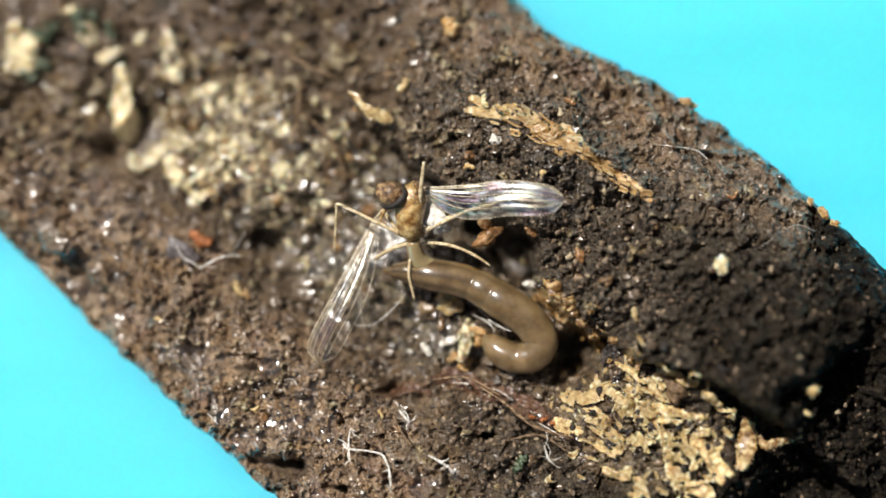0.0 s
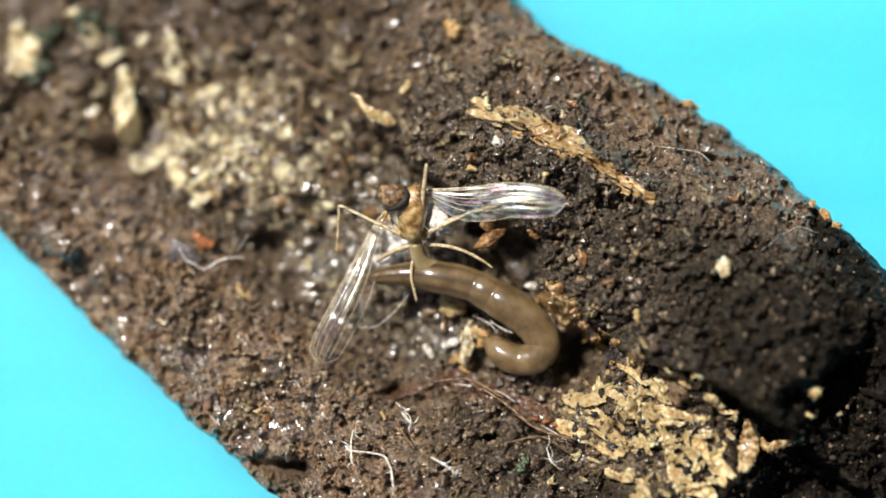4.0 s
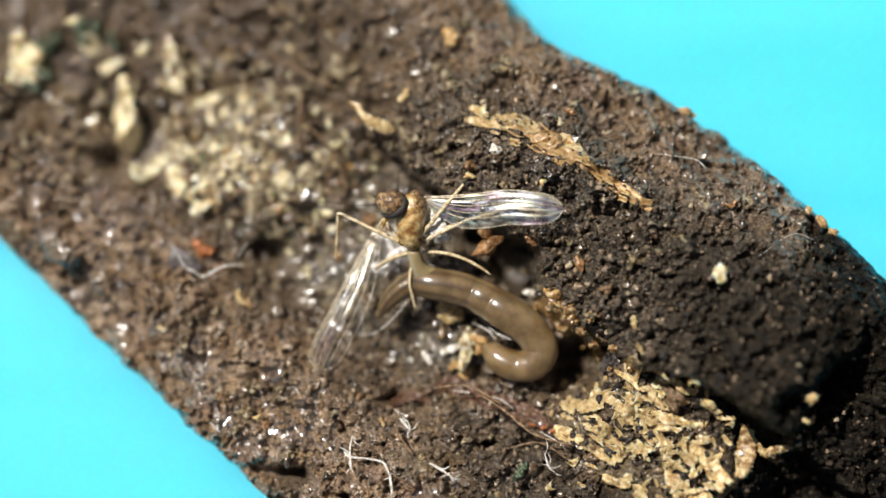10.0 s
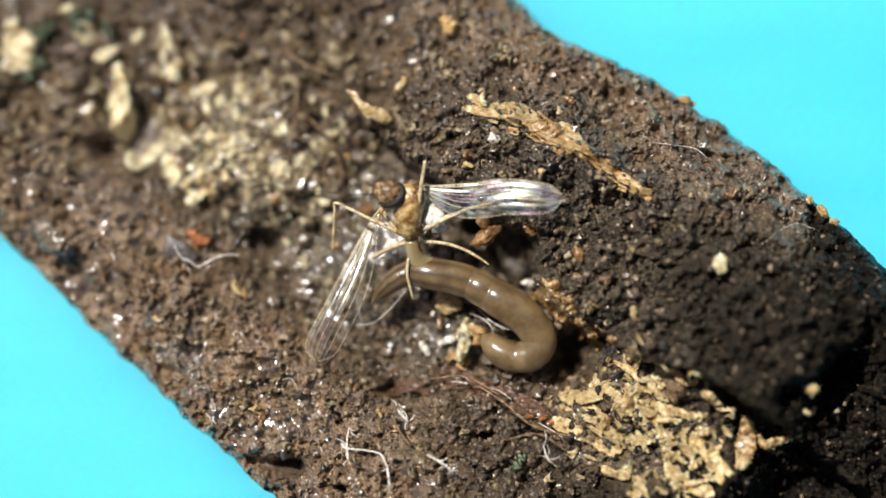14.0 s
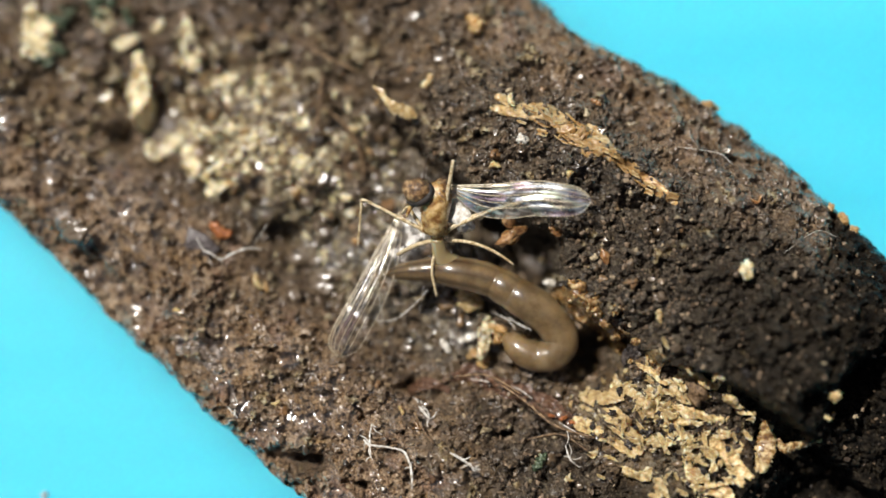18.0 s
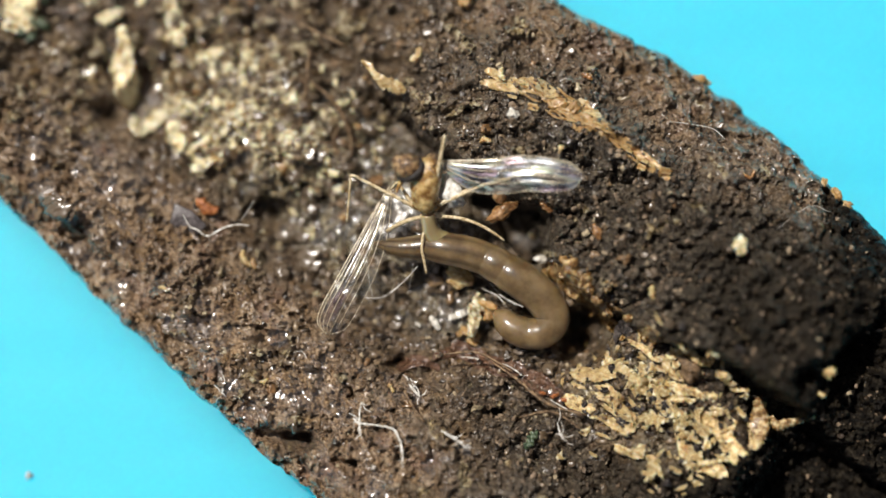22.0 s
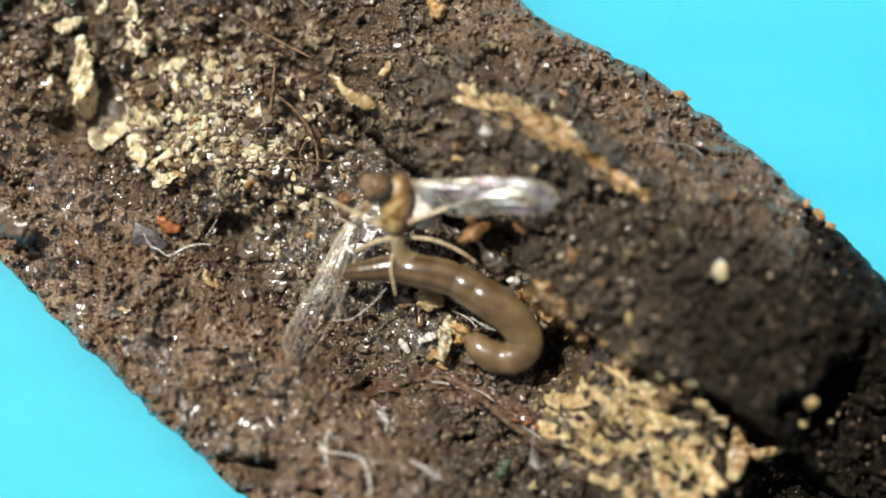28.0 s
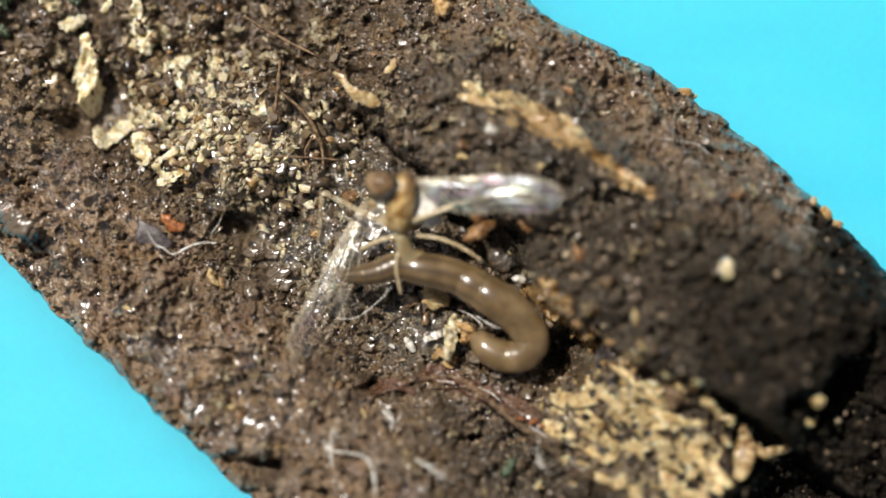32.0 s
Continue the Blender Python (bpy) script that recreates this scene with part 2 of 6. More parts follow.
def wing_skin(name, tint, cover, rough, film=True, along=None):
    """A clear membrane that also mirrors the light, with faint rainbow colours."""
    n = Nodes(name)
    n.set(Base_Color=tint, Roughness=rough, Metallic=0.75)
    if film and along is not None:
        # iridescent sheen painted into the base colour as pastel streaks
        sheen = n.ramp(n.noise(0.28, 1, 0.5, n.grain(along, 3.0)), (0.36, (1.0, 0.76, 0.90)), (0.44, (0.78, 0.88, 1.0)), (0.51, (0.97, 0.95, 0.90)), (0.57, (0.88, 1.0, 0.80)), (0.64, (1.0, 0.86, 0.70)))
        n.set(Base_Color=sheen)
    if film:
        n.set(Thin_Film_Thickness=n.ramp(n.noise(0.5, 2), (0.3, 300.0), (0.7, 520.0)), Thin_Film_IOR=1.33)
    n.bump(n.noise(0.10, 2), 0.004, 0.5)
    clear = n.tree.nodes.new("ShaderNodeBsdfTransparent")
    both = n.tree.nodes.new("ShaderNodeMixShader")
    both.inputs[0].default_value = cover
    if along is not None:
        streak = n.mix(0.5, n.noise(0.09, 2, 0.5, n.grain(along, 12.0)), n.noise(0.7, 2))
        n.tree.links.new(n.ramp(streak, (0.42, 0.25 * cover), (0.50, cover), (0.60, min(1.0, 2.6 * cover))), both.inputs[0])
    n.tree.links.new(clear.outputs[0], both.inputs[1])
    n.tree.links.new(n.bsdf.outputs[0], both.inputs[2])
    n.tree.links.new(both.outputs[0], n.tree.nodes["Material Output"].inputs[0])
    return n.mat


def wet_bark():
    """Bark under a thick film of water that mirrors the sky."""
    n = Nodes("wet_bark")
    c = n.ramp(n.noise(0.12, 4, 0.7), (0.40, (0.07, 0.048, 0.032)), (0.52, (0.20, 0.15, 0.115)), (0.62, (0.38, 0.31, 0.26)))
    n.set(Base_Color=c, Roughness=0.4, Coat_Weight=1.0, Coat_Roughness=0.34, Coat_IOR=2.0)
    n.bump(n.noise(0.07, 3), 0.06, 0.9)
    n.film_bump(n.noise(0.10, 2), 0.05)
    return n.mat


WOOD, CRUMBS, PLASTIC, WORM = wet_wood(), crumb_stuff(), plastic(), worm_skin()
YELLOW = speckled("yellow_wood", (0.28, 0.155, 0.05), (0.69, 0.50, 0.23), (0.92, 0.84, 0.58), 0.12, 0.45, 0.25, 0.045, 0.5, 0.35, 0.5)
CREAM = speckled("cream_wood", (0.50, 0.37, 0.17), (0.82, 0.72, 0.46), (0.92, 0.88, 0.72), 0.15, 0.36, 0.4, 0.03, 0.5, 0.0, 0.5)
ORANGE = speckled("orange_wood", (0.22, 0.095, 0.025), (0.56, 0.335, 0.125), (0.80, 0.62, 0.36), 0.14, 0.32, 0.6, 0.02, 0.85, 0.5, 0.4)
SHELLY = speckled("greyish_flake", (0.20, 0.155, 0.08), (0.46, 0.38, 0.23), (0.78, 0.70, 0.52), 0.12, 0.25, 0.8, 0.02, 0.8, 0.0, 0.3)
GOLDEN = speckled("golden_wood", (0.10, 0.045, 0.012), (0.33, 0.185, 0.060), (0.72, 0.56, 0.31), 0.11, 0.3, 0.7, 0.03, 0.5, 0.0, 0.5)
WHITE = speckled("white_chalk", (0.46, 0.41, 0.33), (0.66, 0.62, 0.54), (0.82, 0.80, 0.74), 0.10, 0.4, 0.3, 0.02, 0.1)
TAN = speckled("tan_wood", (0.30, 0.16, 0.05), (0.62, 0.43, 0.19), (0.86, 0.74, 0.50), 0.14, 0.35, 0.5, 0.025, 0.4, 0.4, 0.4)
RUST = speckled("rusty_wood", (0.20, 0.060, 0.018), (0.42, 0.135, 0.036), (0.56, 0.24, 0.085), 0.10, 0.45, 0.2)
SEED = speckled("brown_grain", (0.17, 0.075, 0.026), (0.34, 0.175, 0.065), (0.52, 0.32, 0.15), 0.14, 0.3, 0.5, 0.012, 0.25, 0.0, 0.4)
BLACK = speckled("black_flake", (0.012, 0.009, 0.008), (0.035, 0.027, 0.024), (0.11, 0.085, 0.07), 0.10, 0.35, 0.3, 0.06)
MOSS = speckled("green_moss", (0.016, 0.026, 0.012), (0.05, 0.085, 0.040), (0.20, 0.22, 0.12), 0.15, 0.4, 0.4)
FLAKE = speckled("grey_flake", (0.060, 0.050, 0.048), (0.105, 0.088, 0.085), (0.17, 0.145, 0.14), 0.12, 0.3, 0.3, 0.02)
REDBARK = speckled("reddish_bark", (0.035, 0.016, 0.009), (0.115, 0.055, 0.030), (0.27, 0.155, 0.09), 0.12, 0.3, 0.9, 0.05, 0.3, 0.5)
FIBRE = speckled("pale_fibre", (0.40, 0.35, 0.28), (0.68, 0.64, 0.57), (0.86, 0.84, 0.79), 0.08, 0.35, 0.3)
ROOT = speckled("brown_rootlet", (0.06, 0.034, 0.015), (0.17, 0.10, 0.048), (0.32, 0.21, 0.11), 0.10, 0.5)
CHITIN = speckled("tan_chitin", (0.22, 0.100, 0.026), (0.46, 0.285, 0.10), (0.72, 0.53, 0.26), 0.16, 0.32, 0.4, 0.012, 0.25, 0.0, 0.5)
HEADSKIN = speckled("brown_chitin", (0.05, 0.022, 0.009), (0.21, 0.108, 0.040), (0.48, 0.31, 0.15), 0.09, 0.4, 0.3, 0.02)
LEGSKIN = speckled("pale_leg", (0.36, 0.25, 0.12), (0.62, 0.48, 0.27), (0.80, 0.69, 0.48), 0.07, 0.35, 0.3, 0.010)
EYE = speckled("dark_eye", (0.004, 0.003, 0.002), (0.010, 0.006, 0.004), (0.04, 0.022, 0.012), 0.03, 0.55, 0.0, 0.01)
BRISTLE = speckled("dark_bristle", (0.02, 0.012, 0.008), (0.05, 0.03, 0.018), (0.10, 0.065, 0.04), 0.05, 0.4)
WING_A = wing_skin("silvery_wing", (0.95, 0.93, 0.90), 0.34, 0.30, True, radians(-3))
WING_B = wing_skin("clear_wing", (0.88, 0.84, 0.80), 0.05, 0.16, True, radians(68))
VEIN = speckled("wing_vein", (0.28, 0.21, 0.12), (0.50, 0.41, 0.27), (0.68, 0.60, 0.46), 0.06, 0.3, 0.3, 0.004)
AMBER = Nodes("amber_abdomen").set(Base_Color=(0.50, 0.38, 0.19), Roughness=0.25, Transmission_Weight=0.35, Subsurface_Weight=0.6, Subsurface_Radius=(0.5, 0.3, 0.12), Subsurface_Scale=0.4 * MM, Coat_Weight=0.5, Coat_Roughness=0.1).mat
WETBARK = wet_bark()


# ---- building helpers; all shapes are given in millimetres ----
def mesh_of(name, verts, faces, material, smooth=True):
    me = bpy.data.meshes.new(name)
    me.from_pydata((np.asarray(verts, float) * MM).tolist(), [], faces)
    me.materials.append(material)
    if smooth:
        me.shade_smooth()
    me.update()
    return me


def part(name, mesh, parent=None, label="", m=None):
    ob = new(name, mesh)
    ob.parent = parent
    if m is not None:
        ob.matrix_basis = m
    if label:
        ob["label"] = label
    return ob


def thing(name, at, label, category, group="", kind=""):
    """An empty at the base of a thing, at a place in millimetres."""
    ob = new(name)
    ob.empty_display_size = 0.2 * MM
    ob.location = Vector(at) * MM
    return tagged(ob, label, category, group, kind)


def smooth_path(points, steps):
    """A Catmull-Rom curve through points of any number of values."""
    p = np.asarray(points, float)
    p = np.vstack([2 * p[0] - p[1], p, 2 * p[-1] - p[-2]])
    out = []
    for i in range(1, len(p) - 2):
        for t in np.arange(steps) / steps:
            a, b, c, d = p[i - 1 : i + 3]
            out.append(0.5 * (2 * b + (c - a) * t + (2 * a - 5 * b + 4 * c - d) * t * t + (3 * b - a - 3 * c + d) * t**3))
    out.append(p[-2])
    return np.array(out)


def tube(points, ring=8, steps=6, cap=True, wobble=0.0, seed=0, flat=1.0):
    """Vertices and faces of a round tube along (x, y, z, radius) points. flat: its height over its width."""
    path = smooth_path(points, steps)
    rng = np.random.default_rng(seed)
    n = len(path)
    tangent = np.gradient(path[:, :3], axis=0)
    tangent /= np.linalg.norm(tangent, axis=1, keepdims=True) + 1e-12
    up = np.array([0, 0, 1.0])
    if abs(tangent[n // 2] @ up) > 0.9:
        up = np.array([0, 1.0, 0])
    side = np.cross(tangent, up)
    side /= np.linalg.norm(side, axis=1, keepdims=True) + 1e-12
    over = np.cross(side, tangent)
    a = np.linspace(0, 2 * np.pi, ring, endpoint=False)
    r = path[:, 3:4] * (1 + wobble * rng.standard_normal((n, ring)))
    v = path[:, None, :3] + (r * np.cos(a))[..., None] * side[:, None] + (r * flat * np.sin(a))[..., None] * over[:, None]
    verts = v.reshape(-1, 3)
    faces = [(i * ring + j, i * ring + (j + 1) % ring, (i + 1) * ring + (j + 1) % ring, (i + 1) * ring + j) for i in range(n - 1) for j in range(ring)]
    if cap:
        faces += [tuple(range(ring - 1, -1, -1)), tuple(range((n - 1) * ring, n * ring))]
    return verts, faces


BALL = bmesh.new()
bmesh.ops.create_icosphere(BALL, subdivisions=1, radius=1)
BALL.verts.ensure_lookup_table()
ICO_V = np.array([v.co[:] for v in BALL.verts])
ICO_F = [tuple(v.index for v in f.verts) for f in BALL.faces]
bmesh.ops.subdivide_edges(BALL, edges=BALL.edges[:], cuts=1, use_grid_fill=True)
BALL.verts.ensure_lookup_table()
ICO2_V = np.array([v.co.normalized()[:] for v in BALL.verts])
ICO2_F = [tuple(v.index for v in f.verts) for f in BALL.faces]
bmesh.ops.subdivide_edges(BALL, edges=BALL.edges[:], cuts=1, use_grid_fill=True)
BALL.verts.ensure_lookup_table()
ICO3_V = np.array([v.co.normalized()[:] for v in BALL.verts])
ICO3_F = [tuple(v.index for v in f.verts) for f in BALL.faces]


def lump(size, rough=0.22, seed=0, fine=True):
    """An uneven rounded lump of the given three half-sizes, standing on z = 0."""
    v0, f0 = (ICO3_V, ICO3_F) if fine else (ICO2_V, ICO2_F)
    out = []
    for p in v0:
        q = Vector(p)
        k = 1 + rough * 1.3 * noise.noise(q * 1.6 + Vector((seed * 7.1, seed * 3.3, 0))) * 2 + 0.9 * rough * noise.noise(q * 3.7 + Vector((0, seed * 5.7, 1)))
        out.append(np.asarray(p) * k)
    out = np.array(out) * np.asarray(size)
    out[:, 2] -= out[:, 2].min() * 0.85
    return out, f0


def chip(length, width, thick, seed=0, bend=0.0, ragged=0.25, n=9):
    """A flat splinter with ragged ends and edges, lying on z = 0 along x."""
    rng = np.random.default_rng(seed)
    n = n + 8
    s = np.linspace(-0.5, 0.5, n)

    def wander():
        return np.convolve(rng.standard_normal(n + 2), (0.25, 0.6, 0.25), "valid")

    half = width * 0.5 * (1 - (2 * np.abs(s)) ** 4 * rng.uniform(0.35, 0.85)) * np.clip(1 + ragged * wander(), 0.3, 1.8)
    mid = width * ragged * 0.45 * wander() + width * 0.4 * rng.standard_normal() * s**2 * 4
    z = bend * length * (0.25 - s**2) * 2
    rows = []
    for k in range(n):
        h = thick * (0.8 + 0.4 * rng.random())
        x = s[k] * length
        rows += [(x, mid[k] - half[k], z[k]), (x, mid[k] - half[k] * 0.6, z[k] + h), (x, mid[k] + half[k] * 0.5, z[k] + h * 1.1), (x, mid[k] + half[k], z[k])]
    faces = []
    for k in range(n - 1):
        for j in range(4):
            a, b = k * 4 + j, k * 4 + (j + 1) % 4
            faces.append((a, b, b + 4, a + 4))
    faces += [(3, 2, 1, 0), tuple(4 * (n - 1) + j for j in range(4))]
    return np.array(rows), faces


def flake(length, width, thick, seed=0, bend=0.0, ragged=0.30):
    """A torn wood flake with an uneven outline and a fibrous top, lying on z = 0 along x."""
    rng = np.random.default_rng(seed)
    n = 18
    a = np.linspace(0, 2 * np.pi, n, endpoint=False) + 0.12 * rng.standard_normal(n)
    r = np.clip(1 + ragged * rng.standard_normal(n), 0.6, 1.35) * (1 + 0.25 * np.cos(2 * a + rng.uniform(0, 6)))
    out = np.stack([np.sign(np.cos(a)) * np.abs(np.cos(a)) ** (0.75 if width > 0.3 * length else 1.1) * r * length / 2, np.sin(a) * r * width / 2], -1)
    out[:, 1] += 0.25 * width * rng.standard_normal() * (2 * out[:, 0] / length) ** 2
    lean = 0.6 * rng.standard_normal()
    verts, faces = [], []
    for f, h in ((1.0, 0.0), (0.96, 1.0), (0.62, 1.25), (0.28, 1.1)):
        for k in range(n):
            x, y = out[k] * f
            z = thick * (h * (1 + 0.16 * rng.standard_normal()) if h else 0.0) + bend * length * (0.25 - (x / length) ** 2) * 2 + lean * thick * y / width
            verts.append((x, y, z))
    verts.append((0, 0, thick * 1.2 + bend * length * 0.5))
    for ring in range(3):
        o = ring * n
        faces += [(o + k, o + (k + 1) % n, o + n + (k + 1) % n, o + n + k) for k in range(n)]
    faces += [(3 * n + k, 3 * n + (k + 1) % n, 4 * n) for k in range(n)]
    faces.append(tuple(range(n - 1, -1, -1)))
    return np.array(verts), faces


# ---- numpy noise for the relief ----
TABLE = np.random.default_rng(7).random((4, 256, 256))


def value_noise(x, y, k=0):
    xi, yi = np.floor(x).astype(int), np.floor(y).astype(int)
    fx, fy = x - xi, y - yi
    fx, fy = fx * fx * (3 - 2 * fx), fy * fy * (3 - 2 * fy)
    g = TABLE[k]
    a, b = g[xi & 255, yi & 255], g[(xi + 1) & 255, yi & 255]
    c, d = g[xi & 255, (yi + 1) & 255], g[(xi + 1) & 255, (yi + 1) & 255]
    return (a * (1 - fx) + b * fx) * (1 - fy) + (c * (1 - fx) + d * fx) * fy - 0.5


def fractal(x, y, size, octaves=4, k=0, gain=0.55):
    out, amp = 0.0, 1.0
    for o in range(octaves):
        c, s = math.cos(0.7 * o + k), math.sin(0.7 * o + k)
        out = out + amp * value_noise((c * x - s * y) / size + 17.3 * o, (s * x + c * y) / size + 9.1 * o + 31 * k, (k + o) % 4)
        size, amp = size / 2.03, amp * gain
    return out


def grains(x, y, size, k=0):
    """Packed grains of uneven outline: heights from 0 to about 0.5 of their size."""
    x, y = x + 0.75 * size * fractal(x, y, 1.1 * size, 3, k), y + 0.75 * size * fractal(x + 50, y, 1.1 * size, 3, k)
    gx, gy = x / size, y / size
    xi, yi = np.floor(gx).astype(int), np.floor(gy).astype(int)
    best = np.zeros_like(gx)
    for dx in (-1, 0, 1):
        for dy in (-1, 0, 1):
            a, b = (xi + dx) & 255, (yi + dy) & 255
            px, py = xi + dx + TABLE[k][a, b], yi + dy + TABLE[(k + 1) % 4][a, b]
            r = 0.30 + 0.42 * TABLE[(k + 2) % 4][a, b]
            best = np.maximum(best, np.sqrt(np.maximum(0, r * r - (gx - px) ** 2 - (gy - py) ** 2)))
    return best * size


def step(a, b, x):
    t = np.clip((x - a) / (b - a), 0, 1)
    return t * t * (3 - 2 * t)


def curve(x, pairs):
    """A smooth line through (x, y) pairs."""
    xs, ys = np.array(pairs).T
    return sum(np.interp(x + d, xs, ys) for d in (-0.9, -0.45, 0, 0.45, 0.9)) / 5


# ---- the stick: u runs along it, v across it ----
AX, AY = 0.78, -0.626


def to_uv(x, y):
    return x * AX + y * AY, -x * AY + y * AX


def to_xy(u, v):
    return u * AX - v * AY, u * AY + v * AX


def sheet_z(x, y):
    """The plastic sheet's height, before LEVEL turns it level."""
    return FOOT_Z + SLOPE_X * x + SLOPE_Y * y


def edges(u):
    left = curve(u, [(-16, -5.62), (-8, -6.07), (-4, -6.36), (-1, -6.5), (1, -6.45), (6, -6.5), (16, -6.2)])
    right = curve(u, [(-16, 5.9), (-6, 5.98), (-3.2, 5.86), (-2.2, 5.38), (-1.2, 5.22), (0.3, 5.60), (1.9, 5.94), (5, 5.92), (8, 5.55), (16, 5.2)])
    ragged = 0.10 * fractal(u, 0 * u, 0.9, 4, 1)
    return left + 0.13 + ragged, right - 0.05 + 0.12 * fractal(u, 0 * u + 5, 0.8, 4, 2)


def hill(u, v, cu, cv, ru, rv, h):
    return h * np.exp(-(((u - cu) / ru) ** 2) - ((v - cv) / rv) ** 2)


def hole(u, v, at, rx, ry, h):
    """A steep-walled hole, wider across the picture than along it."""
    x, y = to_xy(u, v)
    return h * step(0.0, 0.45, 1 - np.hypot((x - at[0]) / rx, (y - at[1]) / ry))


def groove(u, v, a, b, wide, deep):
    """A furrow from a to b that deepens on its way."""
    du, dv = b[0] - a[0], b[1] - a[1]
    t = np.clip(((u - a[0]) * du + (v - a[1]) * dv) / (du * du + dv * dv), 0, 1)
    return deep * (0.3 + 0.7 * t) * np.exp(-(((u - a[0] - t * du) ** 2 + (v - a[1] - t * dv) ** 2) / wide**2))


def large_form(u, v):
    """The stick's rims, its hollow and the crusty ridge beside it, without the fine relief."""
    rim = curve(u, [(-16, -2.6), (-7, -1.55), (-4, -0.85), (-1.5, 0.0), (0, 0.3), (1.2, 0.75), (2.6, 1.5), (6, 2.0), (16, 2.2)])
    floor = curve(u, [(-16, -3.3), (-8, -3.15), (-6.3, -2.75), (-4.5, -1.95), (-3, -2.1), (-1.5, -1.6), (0, -1.2), (1.5, -0.75), (2.8, -0.4), (4.2, 0.6), (5.8, 1.15), (7.5, 1.7), (16, 1.9)])
    ridge = curve(u, [(-16, -2.9), (-5, -2.4), (-3.6, -1.75), (-2.6, -0.25), (-0.6, 0.75), (1.5, 1.15), (3.3, 1.45), (4.6, 2.35), (7.5, 3.2), (16, 3.0)])
    flank = curve(u, [(-16, -2.7), (-3, -2.2), (0, -0.95), (2.5, -0.4), (4.5, 0.25), (8, 0.55), (16, 0.6)])
    wall = curve(u, [(-16, 1.2), (-3.3, 1.22), (-2.6, 1.08), (-1.1, 1.06), (-0.3, 1.24), (0.6, 1.32), (1.2, 1.15), (1.7, 0.93), (2.1, 0.72), (2.8, 0.55), (4.0, 0.55), (4.8, 0.95), (5.6, 1.35), (6.6, 1.5), (16, 1.6)]) + 0.20 * fractal(u, 0.3 * v, 0.35, 4, 3)
    z = rim + (floor - rim) * step(-4.3, -2.2, v)
    z = z + (ridge - z) * (0.85 * step(wall - 0.10, wall + 0.06, v) + 0.15 * step(wall, 2.9, v))
    z = z + (flank - z) * np.clip((v - 2.3) / 3.5, 0, 1) ** 1.5
    z = z + hill(u, v, -1.0, -5.4, 2.2, 0.8, 0.25) + hill(u, v, 2.4, -2.55, 0.9, 0.7, 0.75)
    # hollows: under the wall, beside the worm's bend, at the stick's dark end and the small holes
    z = z - hill(u, v, 0.4, 0.75, 1.0, 0.34, 0.7) - hole(u, v, (1.52, -0.05), 0.58, 0.62, 1.7) - hole(u, v, (0.95, 0.55), 0.55, 0.40, 1.0) - hill(u, v, 3.62, 0.0, 0.46, 0.7, 2.3) - hill(u, v, 1.7, 0.55, 0.4, 0.25, 0.9) - hill(u, v, 0.5, 1.0, 0.35, 0.2, 0.6) - hill(u, v, 8.0, 2.9, 0.35, 0.9, 1.5)
    z = z - hill(u, v, 7.6, 1.1, 0.5, 0.35, 1.3) - hole(u, v, (-4.043, 0.217, -1.700), 0.52, 0.30, 2.2) - hill(u, v, -3.17, -2.48, 0.45, 0.4, 0.4) - hill(u, v, -6.84, -2.35, 0.45, 0.40, 1.2) - hole(u, v, (-6.80, 2.85), 0.42, 0.62, 1.3) - hill(u, v, -7.40, -3.05, 0.30, 0.25, 0.6) - hill(u, v, -3.9, 0.35, 0.35, 0.25, 0.6) - hill(u, v, -2.6, 0.2, 0.25, 0.3, 0.5)
    z = z - hill(u, v, -3.41, 1.68, 0.4, 0.3, 0.7) - hill(u, v, -4.31, 1.31, 0.4, 0.3, 0.6) - hill(u, v, 1.02, -2.99, 0.16, 0.12, 0.5) - hill(u, v, 7.34, 2.13, 0.3, 0.3, 0.8)
    # a long cleft in the bark with a swollen lip beside it
    z = z - groove(u, v, (-7.26, -4.62), (-6.04, -5.06), 0.13, 0.22) + hill(u, v, -6.61, -5.13, 0.55, 0.30, 0.55)
    for a, b, wide, deep in (((-0.36, -6.09), (0.49, -5.53), 0.12, 1.5), ((1.28, -5.39), (1.52, -5.23), 0.08, 0.8), ((3.04, -2.66), (3.29, -2.50), 0.08, 0.8), ((0.77, -3.31), (1.05, -3.09), 0.08, 0.8)):
        z = z - groove(u, v, a, b, wide, deep)
    z = z - 1.9 * step(7.4, 8.9, u + 0.10 * (v - 1.0)) * step(-3.4, -1.6, v) * (1 - step(3.2, 4.6, v))
    return z


